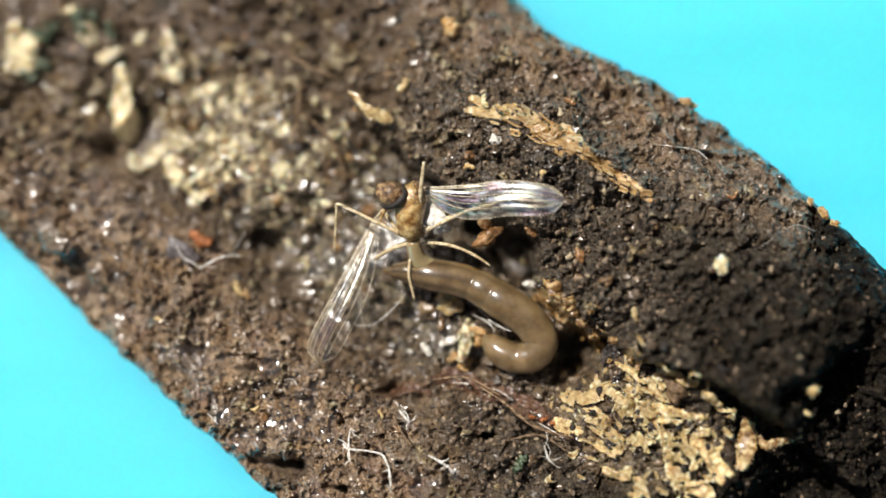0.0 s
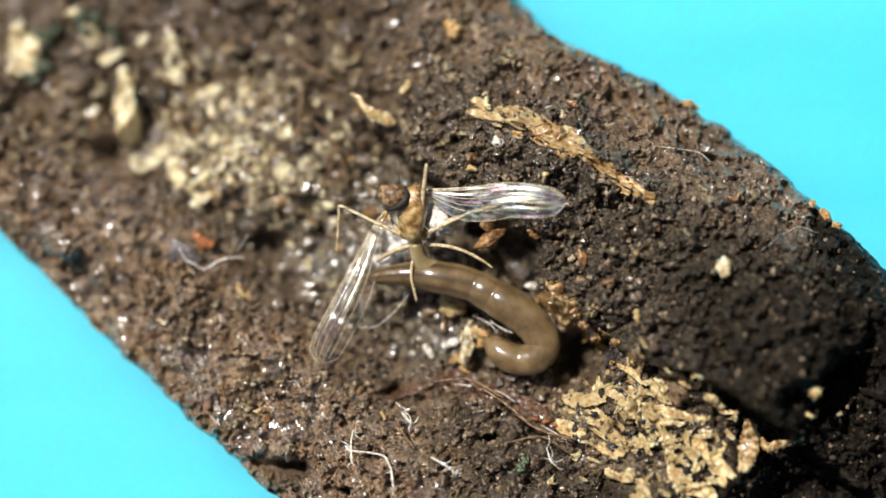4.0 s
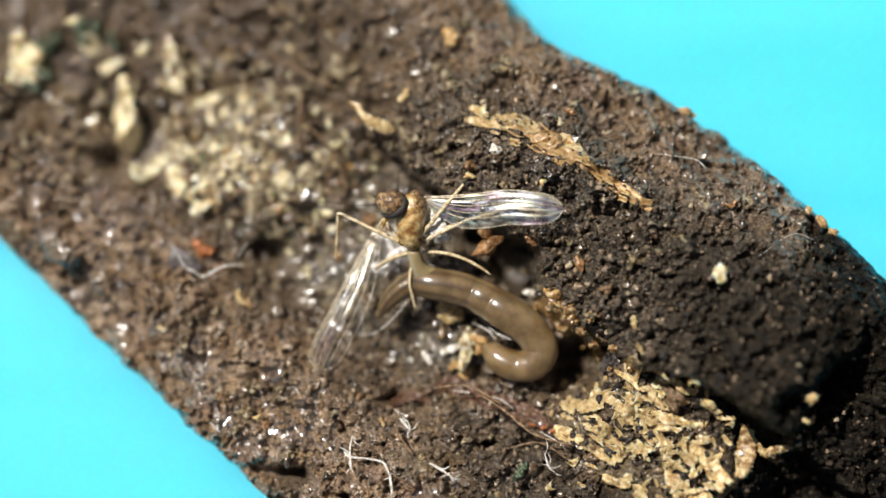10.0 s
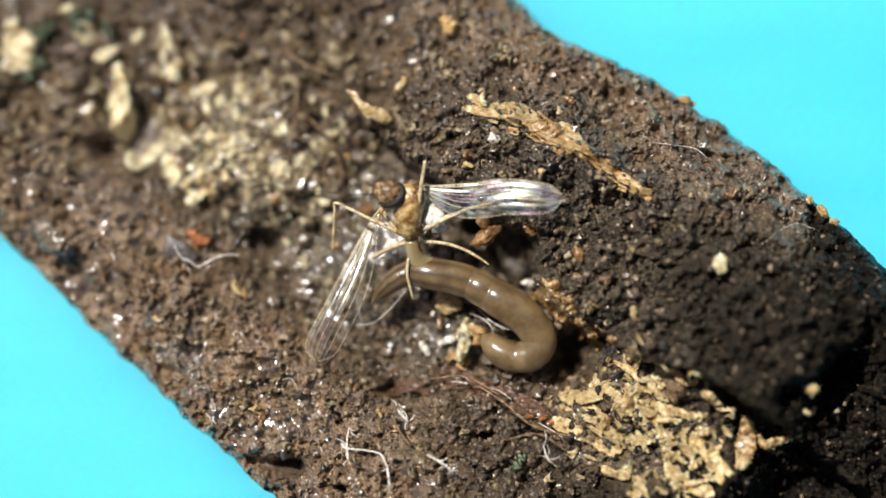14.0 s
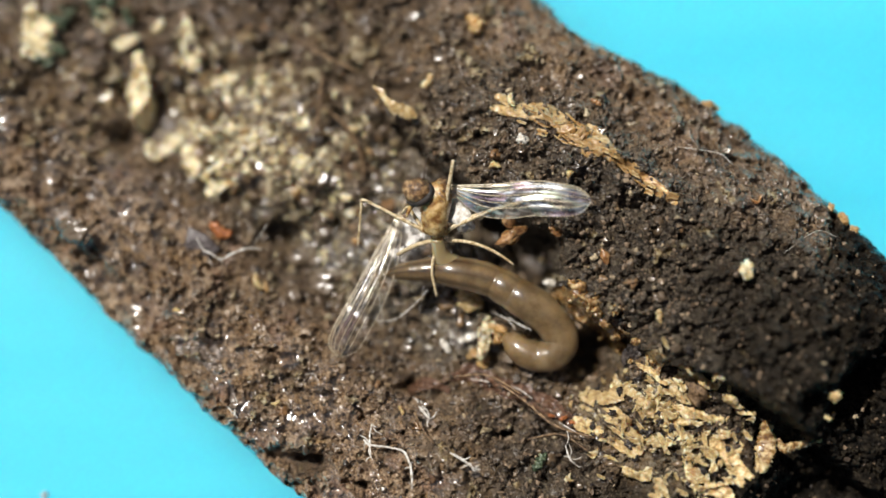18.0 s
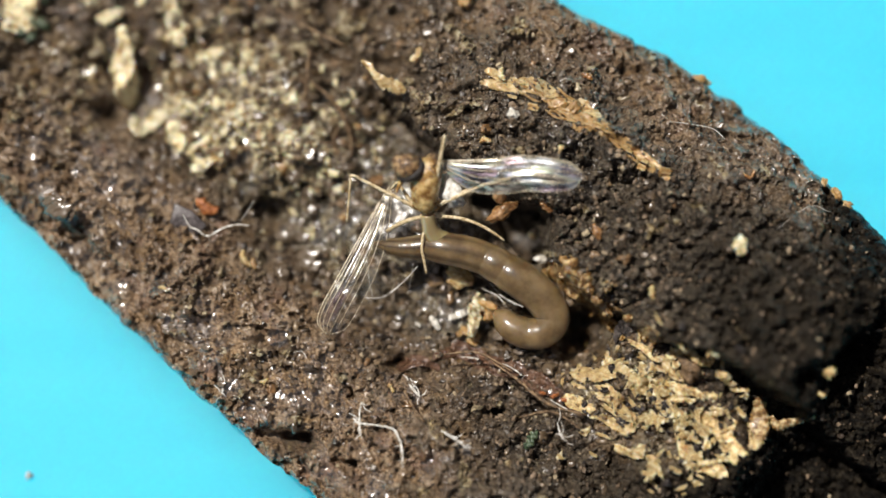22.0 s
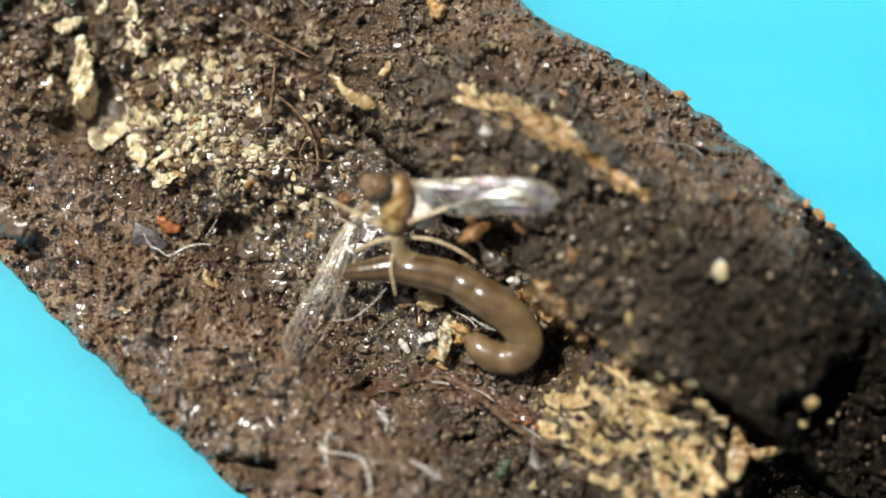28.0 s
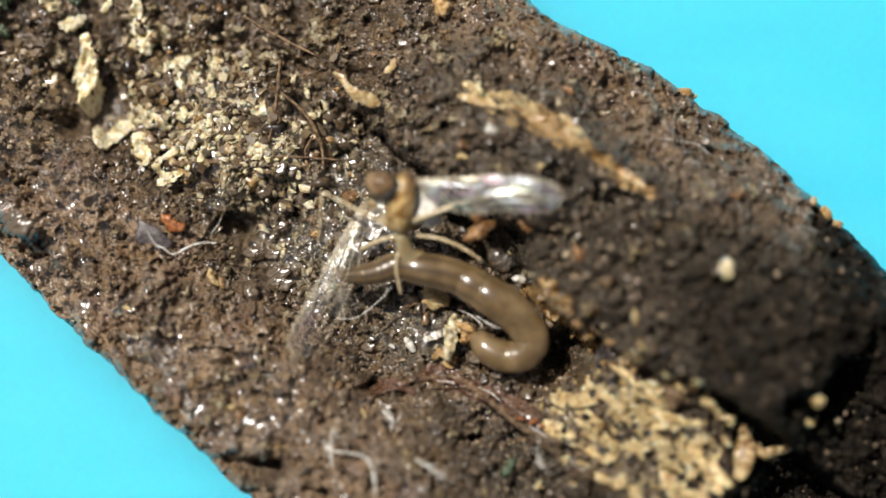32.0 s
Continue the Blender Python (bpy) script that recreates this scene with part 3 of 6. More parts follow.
def masks(u, v):
    """How much of the black crust, of the bare pale wood and of the painted shade shows."""
    n1, n2 = fractal(u, v, 1.3, 4, 0), fractal(u + 40, v, 0.45, 4, 2)
    crust = step(0.25, 0.95, v + 0.5 * n1) * step(-3.4, -2.0, u + 0.6 * n1) * (1 - 0.72 * step(3.9, 5.1, v + 0.7 * n1 - 0.12 * (u - 4)))
    crust = np.maximum(crust, 0.9 * step(7.1, 8.2, u + 0.8 * n1 - 0.12 * v))
    crust = np.maximum(crust, 0.75 * step(0.5, 0.95, np.exp(-(((u - 1.2) / 2.2) ** 2) - ((v + 0.6) / 1.6) ** 2) + 0.25 * n1))
    # dark crust carried over the lower mound, partly to paint in its shade
    crust = np.maximum(crust, 0.85 * step(1.8, 4.2, u + 0.8 * n1) * step(1.1, 2.0, -v + 0.8 * n1) * (1 - step(4.2, 5.2, -v)))
    crust = np.maximum(crust, 0.6 * step(0.05, 0.35, n2 + 0.2 * n1))
    pale = step(0.40, 0.52, 0.60 * np.exp(-(((u + 5.0) / 2.3) ** 2) - ((v + 0.8) / 1.5) ** 2) + 0.95 * n2)
    pale = np.maximum(pale, 0.2 * step(0.45, 0.62, 0.9 * np.exp(-(((u - 5.6) / 1.7) ** 4) - ((v + 0.5) / 1.1) ** 4) + 0.9 * n2 + 0.35 * fractal(u, v, 0.22, 3, 3)))
    # shade on the ridge, far end and lower ground, painted over dark crust
    end_shade = 0.80 * crust * step(3.2, 5.8, u + 1.2 * n1 + 0.5 * n2) * step(0.0, 1.0, v + 0.5 * n1) * (1 - step(3.6, 4.6, v + 0.5 * n1))
    end_shade = np.maximum(end_shade, step(6.5, 7.4, u + 0.8 * n1 + 0.2 * v))
    end_shade = np.maximum(end_shade, 0.6 * step(4.6, 6.0, u + 0.8 * n1) * step(1.2, 2.0, -v + 0.8 * n1) * (1 - step(4.2, 5.2, -v)))
    bark = step(2.6, 3.9, -v + 0.9 * n1) * (1 - 0.6 * step(0.1, 0.4, n2))
    bark = np.maximum(bark, 0.8 * step(3.3, 4.4, v + 0.9 * n1) * (1 - 0.5 * step(0.1, 0.4, n2)))
    crust = crust * (1 - 0.85 * bark * (1 - step(2, 4, u)))
    wet = step(0.25, 0.7, np.exp(-(((u + 2.4) / 4.2) ** 2) - ((v + 0.9) / 1.8) ** 2) + 0.25 * n1)
    crust = crust * (1 - 0.8 * wet * (1 - step(-2.2, -0.6, u))) * (0.5 + 0.5 * step(-1.2, 2.0, u + n1))
    return np.clip(crust, 0, 1), np.clip(0.85 * pale, 0, 1), np.clip(end_shade, 0, 1), np.clip(wet, 0, 1), np.clip(bark, 0, 1)


def ochre_stain(u, v):
    """Where the rot has turned the wood tan and rusty: round the bleached pieces, on the far lip and above the hollow."""
    n1, n2 = fractal(u + 17, v + 3, 1.1, 4, 1), fractal(u - 8, v + 5, 0.5, 3, 3)
    field = 0.85 * step(0.28, 0.62, np.exp(-(((u + 5.8) / 2.0) ** 2) - ((v + 1.0) / 1.6) ** 2) + 0.35 * n1 + 0.2 * n2)
    lip = 0.75 * step(0.30, 0.70, np.exp(-(((u + 8.9) / 2.2) ** 2) - ((v + 3.3) / 1.1) ** 2) + 0.35 * n1)
    upper = 0.5 * step(0.40, 0.70, np.exp(-(((u + 5.4) / 1.9) ** 2) - ((v - 1.9) / 0.9) ** 2) + 0.45 * n1 + 0.3 * n2)
    return np.clip(np.maximum(np.maximum(field, lip), upper), 0, 1)


def surface(u, v):
    """The height of the wood, with its crumbs and pits."""
    crust, pale, end_shade, wet, bark = masks(u, v)
    z = large_form(u, v)
    fused = np.clip(bark * (1 - crust), 0, 1)
    z = z + 0.42 * fractal(u, v, 1.1, 3, 1) * (0.6 + 0.4 * step(-4.6, -3, v))
    z = z + (0.14 + 0.20 * crust) * fractal(u, v, 0.34, 4, 2) + 0.10 * (0.4 + crust) * np.abs(fractal(u + 5, v, 0.17, 3, 3))
    # crumbly where it rots, fused into long wrinkles on the bark, porous on the crust
    loose_ = 1 - 0.85 * fused
    z = z + loose_ * ((0.10 + 0.22 * crust) * grains(u, v, 0.30, 0) + (0.30 + 0.22 * crust) * (1 - 0.6 * wet) * grains(u + 3, v, 0.15, 1) + 0.6 * (1 - 0.7 * wet) * grains(u - 3, v + 1, 0.085, 2))
    z = z + fused * (0.26 * fractal(0.35 * u, v + 0.2 * u, 0.42, 4, 1) + 0.13 * fractal(0.6 * u, v + 0.1 * u, 0.09, 2, 3) + 0.14 * grains(u + 6, v, 0.09, 0) - 0.09 * step(0.16, 0.30, fractal(0.7 * u + 3, v + 0.1 * u, 0.11, 2, 0)) - 0.16 * step(0.26, 0.38, fractal(0.7 * u + 3, v + 9, 0.22, 2, 1)))
    z = z - 0.55 * crust * np.clip(0.06 - np.abs(fractal(u + 2, v + 6, 0.30, 3, 1)), 0, 1) - 0.9 * crust * np.clip(0.04 - np.abs(fractal(u - 2, v + 3, 0.16, 2, 2)), 0, 1)
    z = z + 0.34 * wet * grains(u + 2, v + 5, 0.24, 1) + 0.16 * wet * fractal(u, v + 3, 0.2, 3, 0)
    bare = pale * (1 - step(0, 2, u))
    z = z + 0.16 * bare + 0.7 * bare * grains(u + 7, v + 2, 0.36, 2) + 0.5 * bare * grains(u + 1, v + 8, 0.2, 3)
    z = z - (0.07 + 0.09 * crust) * step(0.12, 0.3, fractal(u + 9, v + 4, 0.28, 2, 3)) - 0.13 * step(0.16, 0.34, fractal(u - 9, v + 14, 0.13, 2, 0)) - 0.18 * step(0.26, 0.42, fractal(u + 19, v - 4, 0.55, 2, 1))
    return z


def top(u, v, height=surface):
    """The stick's upper side: the given relief, rounded off towards both edges."""
    left, right = edges(u)
    q = np.clip(np.abs(2 * (v - left) / (right - left) - 1), 0, 1)
    fall = np.sqrt(1 - np.clip((q - 0.95) / 0.05, 0, 1) ** 2)
    return np.maximum(height(u, v) - np.where(v < 0, 0.4, 0.6) * (1 - fall), sheet_z(*to_xy(u, v)) + 0.15)


def ground_at(x, y):
    """The wood's height over a place, both in millimetres."""
    return float(top(*to_uv(np.array([x], float), np.array([y], float)))[0])


def large_at(x, y):
    return float(top(*to_uv(np.array([x], float), np.array([y], float)), large_form)[0])


def build_stick():
    us = np.concatenate([np.linspace(-17, -10.6, 50, endpoint=False), np.linspace(-10.6, 10.6, 1000, endpoint=False), np.linspace(10.6, 17, 50)])
    q = np.concatenate([-np.cos(np.linspace(0, np.pi / 2, 26, endpoint=False)) * 0.05 - 0.95, np.linspace(-0.95, 0.95, 560, endpoint=False), 0.95 + 0.05 * np.sin(np.linspace(0, np.pi / 2, 27))])
    left, right = edges(us)
    end = np.sqrt(np.clip(1 - np.clip((np.abs(us) - 13.5) / 3.5, 0, 1) ** 2, 0.02, 1))
    left, right = left * end, right * end
    U = us[:, None] + 0 * q[None]
    V = (left + right)[:, None] / 2 + (right - left)[:, None] / 2 * q[None]
    Z = surface(U, V)
    fall = np.sqrt(np.clip(1 - np.clip((np.abs(q) - 0.95) / 0.05, 0, 1) ** 2, 0, 1))[None]
    Z = Z - np.where(V < 0, 0.4, 0.6) * (1 - fall)
    X, Y = to_xy(U, V)
    foot_z = sheet_z(X, Y)
    Z = foot_z + 0.3 + (np.maximum(Z, foot_z + 0.15) - foot_z - 0.3) * (0.15 + 0.85 * end[:, None])
    crust, pale, end_shade, wet, bark = masks(U, V)
    top = np.stack([X, Y, Z], -1)
    # the underside: three rows in to a flat foot
    rows = [top]
    extra = []
    for pull, drop in ((0.985, 0.25), (0.9, 0.8), (0.78, 1.0)):
        for edge in (-1, 0):
            mid = (left + right) / 2
            vv = mid + (V[:, edge] - mid) * pull
            xx, yy = to_xy(us, vv)
            zz = Z[:, edge] + (sheet_z(xx, yy) - Z[:, edge]) * drop
            extra.append(np.stack([xx, yy, zz], -1))
    right_rows, left_rows = extra[0::2], extra[1::2]
    verts = np.concatenate([np.stack(left_rows[::-1], 1), top, np.stack(right_rows, 1)], 1)
    nu, nv = verts.shape[:2]
    idx = np.arange(nu * nv).reshape(nu, nv)
    quads = np.stack([idx[:-1, :-1], idx[1:, :-1], idx[1:, 1:], idx[:-1, 1:]], -1).reshape(-1, 4)
    foot = np.stack([idx[:-1, -1], idx[1:, -1], idx[1:, 0], idx[:-1, 0]], -1)
    quads = np.concatenate([quads, foot])
    me = bpy.data.meshes.new("wood")
    me.vertices.add(nu * nv)
    me.vertices.foreach_set("co", (verts * MM).ravel())
    me.loops.add(quads.size)
    me.loops.foreach_set("vertex_index", quads.ravel())
    me.polygons.add(len(quads))
    me.polygons.foreach_set("loop_start", np.arange(0, quads.size, 4))
    me.polygons.foreach_set("loop_total", np.full(len(quads), 4))
    me.materials.append(WOOD)
    me.update(calc_edges=True)
    me.shade_smooth()
    for name, values in (("crust", crust), ("pale", pale), ("end_shade", end_shade), ("wet", wet), ("bark", bark), ("ochre", ochre_stain(U, V))):
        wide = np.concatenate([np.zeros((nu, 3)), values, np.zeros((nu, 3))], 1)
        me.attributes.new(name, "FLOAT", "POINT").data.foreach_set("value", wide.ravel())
    return me


base_z = (LEVEL @ Vector((0, 0, FOOT_Z))).z
ground_mesh = mesh_of("ground", [(-900, -900, base_z), (900, -900, base_z), (900, 900, base_z), (-900, 900, base_z)], [(0, 1, 2, 3)], PLASTIC)
ground = tagged(new("ground", ground_mesh), "bright turquoise plastic sheet under the stick", "plastic sheet", kind="structure")

stick = thing("rotten_stick", (0, 0, FOOT_Z), "thick rotten wet stick with a hollow and black crust", "stick")
UP = Matrix.Translation((0, 0, -FOOT_Z * MM))
part("wood", build_stick(), stick, "wet brown and black rotten wood", UP)


def crumbs_mesh(count, seed):
    """Many small crumbs strewn on the wood, joined."""
    rng = np.random.default_rng(seed)
    u = rng.uniform(-10.4, 10.4, count)
    v = rng.uniform(-5.6, 5.3, count)
    crust, pale, end_shade, wet, bark = masks(u, v)
    left, right = edges(u)
    keep = (rng.random(count) > np.maximum(np.maximum(0.8 * end_shade, 0.75 * wet), 0.86 * bark)) & (v > left + 0.12) & (v < right - 0.12)
    u, v, count = u[keep], v[keep], int(keep.sum())
    z = top(u, v)
    x, y = to_xy(u, v)
    r = 0.012 + 0.05 * rng.random(count) ** 2.6
    base = np.array(ICO_V)
    jitter = 1 + 0.28 * rng.standard_normal((count, len(base), 1))
    squash = rng.uniform(0.6, 1.35, (count, 1, 3))
    verts = np.stack([x, y, z + 0.35 * r], -1)[:, None] + base[None] * jitter * squash * r[:, None, None]
    faces = (np.arange(count)[:, None, None] * len(base) + np.array(ICO_F)[None]).reshape(-1, 3)
    return mesh_of("crumbs", verts.reshape(-1, 3), faces.tolist(), CRUMBS, False)


def wet_crumbs():
    """Rounded crumbs with a film of water on them."""
    n = Nodes("wet_crumbs")
    own = n.island()
    c = n.ramp(own, (0.0, (0.018, 0.012, 0.007)), (0.25, (0.065, 0.043, 0.024)), (0.5, (0.15, 0.10, 0.055)), (0.75, (0.24, 0.165, 0.095)), (0.84, (0.25, 0.125, 0.042)), (0.95, (0.24, 0.18, 0.10)), (1.0, (0.55, 0.45, 0.28)))
    n.set(Base_Color=n.mix(n.ramp(n.noise(0.05, 3), (0.4, 0.0), (0.65, 0.6)), c, (0.03, 0.02, 0.012)), Roughness=0.4, Coat_Weight=1.0, Coat_Roughness=0.24, Coat_IOR=1.68)
    n.bump(n.noise(0.05, 3), 0.015, 0.8)
    n.film_bump(n.noise(0.06, 1), 0.010)
    return n.mat


def wet_litter(count, seed):
    rng = np.random.default_rng(seed)
    u, v = rng.uniform(-10.4, 10.2, count), rng.uniform(-5.9, 5.4, count)
    crust, pale, end_shade, wet, bark = masks(u, v)
    left, right = edges(u)
    keep = (rng.random(count) < np.clip(0.20 + 0.2 * wet - 0.08 * bark - 0.5 * end_shade - 0.10 * crust, 0.0, 1.0)) & (v > left + 0.12) & (v < right - 0.12)
    u, v, wet = u[keep], v[keep], wet[keep]
    count = len(u)
    x, y = to_xy(u, v)
    r = (0.022 + 0.075 * rng.random(count) ** 2.2) * (1 + 0.35 * wet)
    base = np.array(ICO2_V)
    wave = np.sin(3.1 * base @ rng.standard_normal((3, 6)))
    jitter = 1 + (0.36 * wave @ rng.standard_normal((6, count))).T[..., None]
    squash = rng.uniform(0.65, 1.35, (count, 1, 3)) * np.array([1, 1, 0.8])
    verts = np.stack([x, y, top(u, v) - 0.10 * r], -1)[:, None] + base[None] * jitter * squash * r[:, None, None]
    faces = (np.arange(count)[:, None, None] * len(base) + np.array(ICO2_F)[None]).reshape(-1, 3)
    return mesh_of("wet_crumbs", verts.reshape(-1, 3), faces.tolist(), wet_crumbs())


tagged(part("wet_litter", wet_litter(14000, 8), stick, "rounded wet crumbs of rotten wood", UP), kind="stuff")
tagged(part("loose_litter", crumbs_mesh(24000, 3), stick, "loose dark brown crumbs of rotten wood", UP), kind="stuff")


def tan_grit():
    n = Nodes("tan_flakes")
    own = n.island()
    c = n.ramp(own, (0.0, (0.030, 0.017, 0.008)), (0.35, (0.11, 0.070, 0.033)), (0.65, (0.24, 0.170, 0.088)), (0.88, (0.46, 0.36, 0.21)), (1.0, (0.85, 0.77, 0.56)))
    n.set(Base_Color=n.mix(n.ramp(n.noise(0.05, 3), (0.4, 0.0), (0.65, 0.5)), c, (0.10, 0.055, 0.02)), Roughness=0.4, Coat_Weight=0.7, Coat_Roughness=0.25)
    n.set(Subsurface_Weight=0.4, Subsurface_Radius=(0.5, 0.32, 0.16), Subsurface_Scale=0.2 * MM)
    n.bump(n.noise(0.04, 3), 0.02, 0.8)
    return n.mat


def tan_flakes(count, seed):
    """Small angular platelets of rotten wood strewn over the stained floor, tilted at random."""
    rng = np.random.default_rng(seed)
    u, v = rng.uniform(-9.5, -1.5, count), rng.uniform(-3.6, 3.0, count)
    stain = ochre_stain(u, v) + 0.25 * np.exp(-(((u + 3.4) / 1.4) ** 2) - ((v + 0.6) / 1.1) ** 2)
    keep = rng.random(count) < 0.85 * stain * (1 - 0.8 * step(0.6, 1.2, v)) * (1 - 0.6 * step(2.6, 3.2, -v))
    u, v = u[keep], v[keep]
    count = len(u)
    x, y = to_xy(u, v)
    a = np.linspace(0, 2 * np.pi, 6, endpoint=False)[None] + 0.3 * rng.standard_normal((count, 6))
    r = (0.035 + 0.085 * rng.random((count, 1)) ** 1.6) * rng.uniform(0.6, 1.3, (count, 6))
    flat = np.stack([r * np.cos(a) * rng.uniform(0.9, 1.8, (count, 1)), r * np.sin(a), np.zeros((count, 6))], -1)
    thick = rng.uniform(0.025, 0.07, (count, 1, 1)) * np.array([0, 0, 1.0])
    p = np.concatenate([flat, flat * 0.88 + thick], 1)
    turn, tip, lean = rng.uniform(0, 2 * np.pi, (count, 1)), 0.45 * rng.standard_normal((count, 1)), 0.45 * rng.standard_normal((count, 1))
    X, Y, Z = p[..., 0], p[..., 1], p[..., 2]
    Y, Z = Y * np.cos(tip) - Z * np.sin(tip), Y * np.sin(tip) + Z * np.cos(tip)
    X, Z = X * np.cos(lean) + Z * np.sin(lean), Z * np.cos(lean) - X * np.sin(lean)
    X, Y = X * np.cos(turn) - Y * np.sin(turn), X * np.sin(turn) + Y * np.cos(turn)
    verts = np.stack([X + x[:, None], Y + y[:, None], Z + top(u, v)[:, None] + 0.01], -1).reshape(-1, 3)
    faces = []
    for k in range(count):
        b = 12 * k
        faces += [tuple(range(b + 6, b + 12)), tuple(range(b + 5, b - 1, -1))] + [(b + j, b + (j + 1) % 6, b + 6 + (j + 1) % 6, b + 6 + j) for j in range(6)]
    return mesh_of("tan_flakes", verts, faces, tan_grit(), False)


tagged(part("tan_litter", tan_flakes(7000, 12), stick, "small tan and rusty flakes of rotten wood", UP), kind="stuff")


def on_wood(x, y, lift=0.0):
    """The place on the wood under (x, y): its height is taken from the wood round about."""
    return Vector((x, y, max(ground_at(x, y), large_at(x, y) + 0.1) + lift))


def spin(at, rz=0.0, rx=0.0, ry=0.0, size=1.0):
    """A pose at a place in millimetres."""
    s = size if isinstance(size, tuple) else (size,) * 3
    return Matrix.LocRotScale(Vector(at) * MM, Euler((radians(rx), radians(ry), radians(rz))), Vector(s))


def on_stick(name, mesh, at, rz=0.0, rx=0.0, ry=0.0, size=1.0, label=""):
    """A part of the stick, placed in world millimetres."""
    return part(name, mesh, stick, label, UP @ spin(at, rz, rx, ry, size))


def loose(name, shape, material, at, label, category, rz=0.0, rx=0.0, ry=0.0, group="", smooth=True):
    """A loose piece that is one mesh and one thing."""
    ob = part(name, mesh_of(name, *shape, material, smooth), None, "", spin(at, rz, rx, ry))
    return tagged(ob, label, category, group)


# ---- bare wood on the stick: ragged patches, splinters, shards, the orange strip ----
def torn(spine, height, seed, ragged=0.55, cell=0.028, way=-0.67, gap=0.0):
    """A raised piece of wood with torn edges along a spine of (x, y, half-width), its fibres along way."""
    p = smooth_path(spine, 5)
    wide = p[:, 2].max() * 1.4
    xs = np.arange(p[:, 0].min() - wide, p[:, 0].max() + wide, cell)
    ys = np.arange(p[:, 1].min() - wide, p[:, 1].max() + wide, cell)
    X, Y = np.meshgrid(xs, ys, indexing="ij")
    m = np.max(1 - np.hypot(X[..., None] - p[:, 0], Y[..., None] - p[:, 1]) / p[:, 2], axis=-1)
    c, s_ = math.cos(way), math.sin(way)
    A, B = (c * X + s_ * Y) * 0.4 + 13 * seed, -s_ * X + c * Y + 7 * seed
    m = m + ragged * (0.9 * fractal(A, B, 0.30, 3, seed % 4) + 0.5 * fractal(A, B, 0.09, 2, (seed + 1) % 4))
    Z = top(*to_uv(X, Y))
    for axis in (0, 1):
        Z = np.apply_along_axis(lambda row: np.convolve(np.pad(row, 3, mode="edge"), np.ones(7) / 7, "valid"), axis, Z)
    m = m - gap
    rise = np.clip(m / 0.16, 0, 1) ** 0.6
    Z = Z - 0.04 + (height + 0.04) * rise + height * rise * (0.9 * fractal(A, B, 0.13, 3, (seed + 2) % 4) + 1.2 * fractal(A, B, 0.45, 3, seed % 4))
    keep = m > 0
    keep = keep[:-1, :-1] & keep[1:, :-1] & keep[1:, 1:] & keep[:-1, 1:]
    idx = np.arange(X.size).reshape(X.shape)
    quads = np.stack([idx[:-1, :-1], idx[1:, :-1], idx[1:, 1:], idx[:-1, 1:]], -1)[keep]
    used, back = np.unique(quads, return_inverse=True)
    verts = np.stack([X, Y, Z], -1).reshape(-1, 3)[used]
    return verts, back.reshape(-1, 4).tolist()


def bare_patch(name, spine, height, seed, material, label="", ragged=0.55, cell=0.028, way=-0.67, gap=0.0):
    return on_stick(name, mesh_of(name, *torn(spine, height, seed, ragged, cell, way, gap), material), (0, 0, 0), label=label)


def shard(length, width, thick, seed):
    """An angular broken platelet, lying on z = 0."""
    rng_ = np.random.default_rng(seed)
    n = int(rng_.integers(5, 8))
    a = np.sort(np.linspace(0, 2 * np.pi, n, endpoint=False) + 0.35 * rng_.standard_normal(n))
    r = rng_.uniform(0.65, 1.15, n)
    low = [(0.5 * length * r[k] * math.cos(a[k]), 0.5 * width * r[k] * math.sin(a[k]), 0.0) for k in range(n)]
    high = [(0.9 * x + 0.02 * length, 0.9 * y, thick * rng_.uniform(0.7, 1.4)) for x, y, z in low]
    faces = [(k, (k + 1) % n, n + (k + 1) % n, n + k) for k in range(n)] + [tuple(range(n - 1, -1, -1))]
    verts = low + high + [(0.0, 0.0, thick * 1.5)]
    faces += [(n + k, n + (k + 1) % n, 2 * n) for k in range(n)]
    return verts, faces


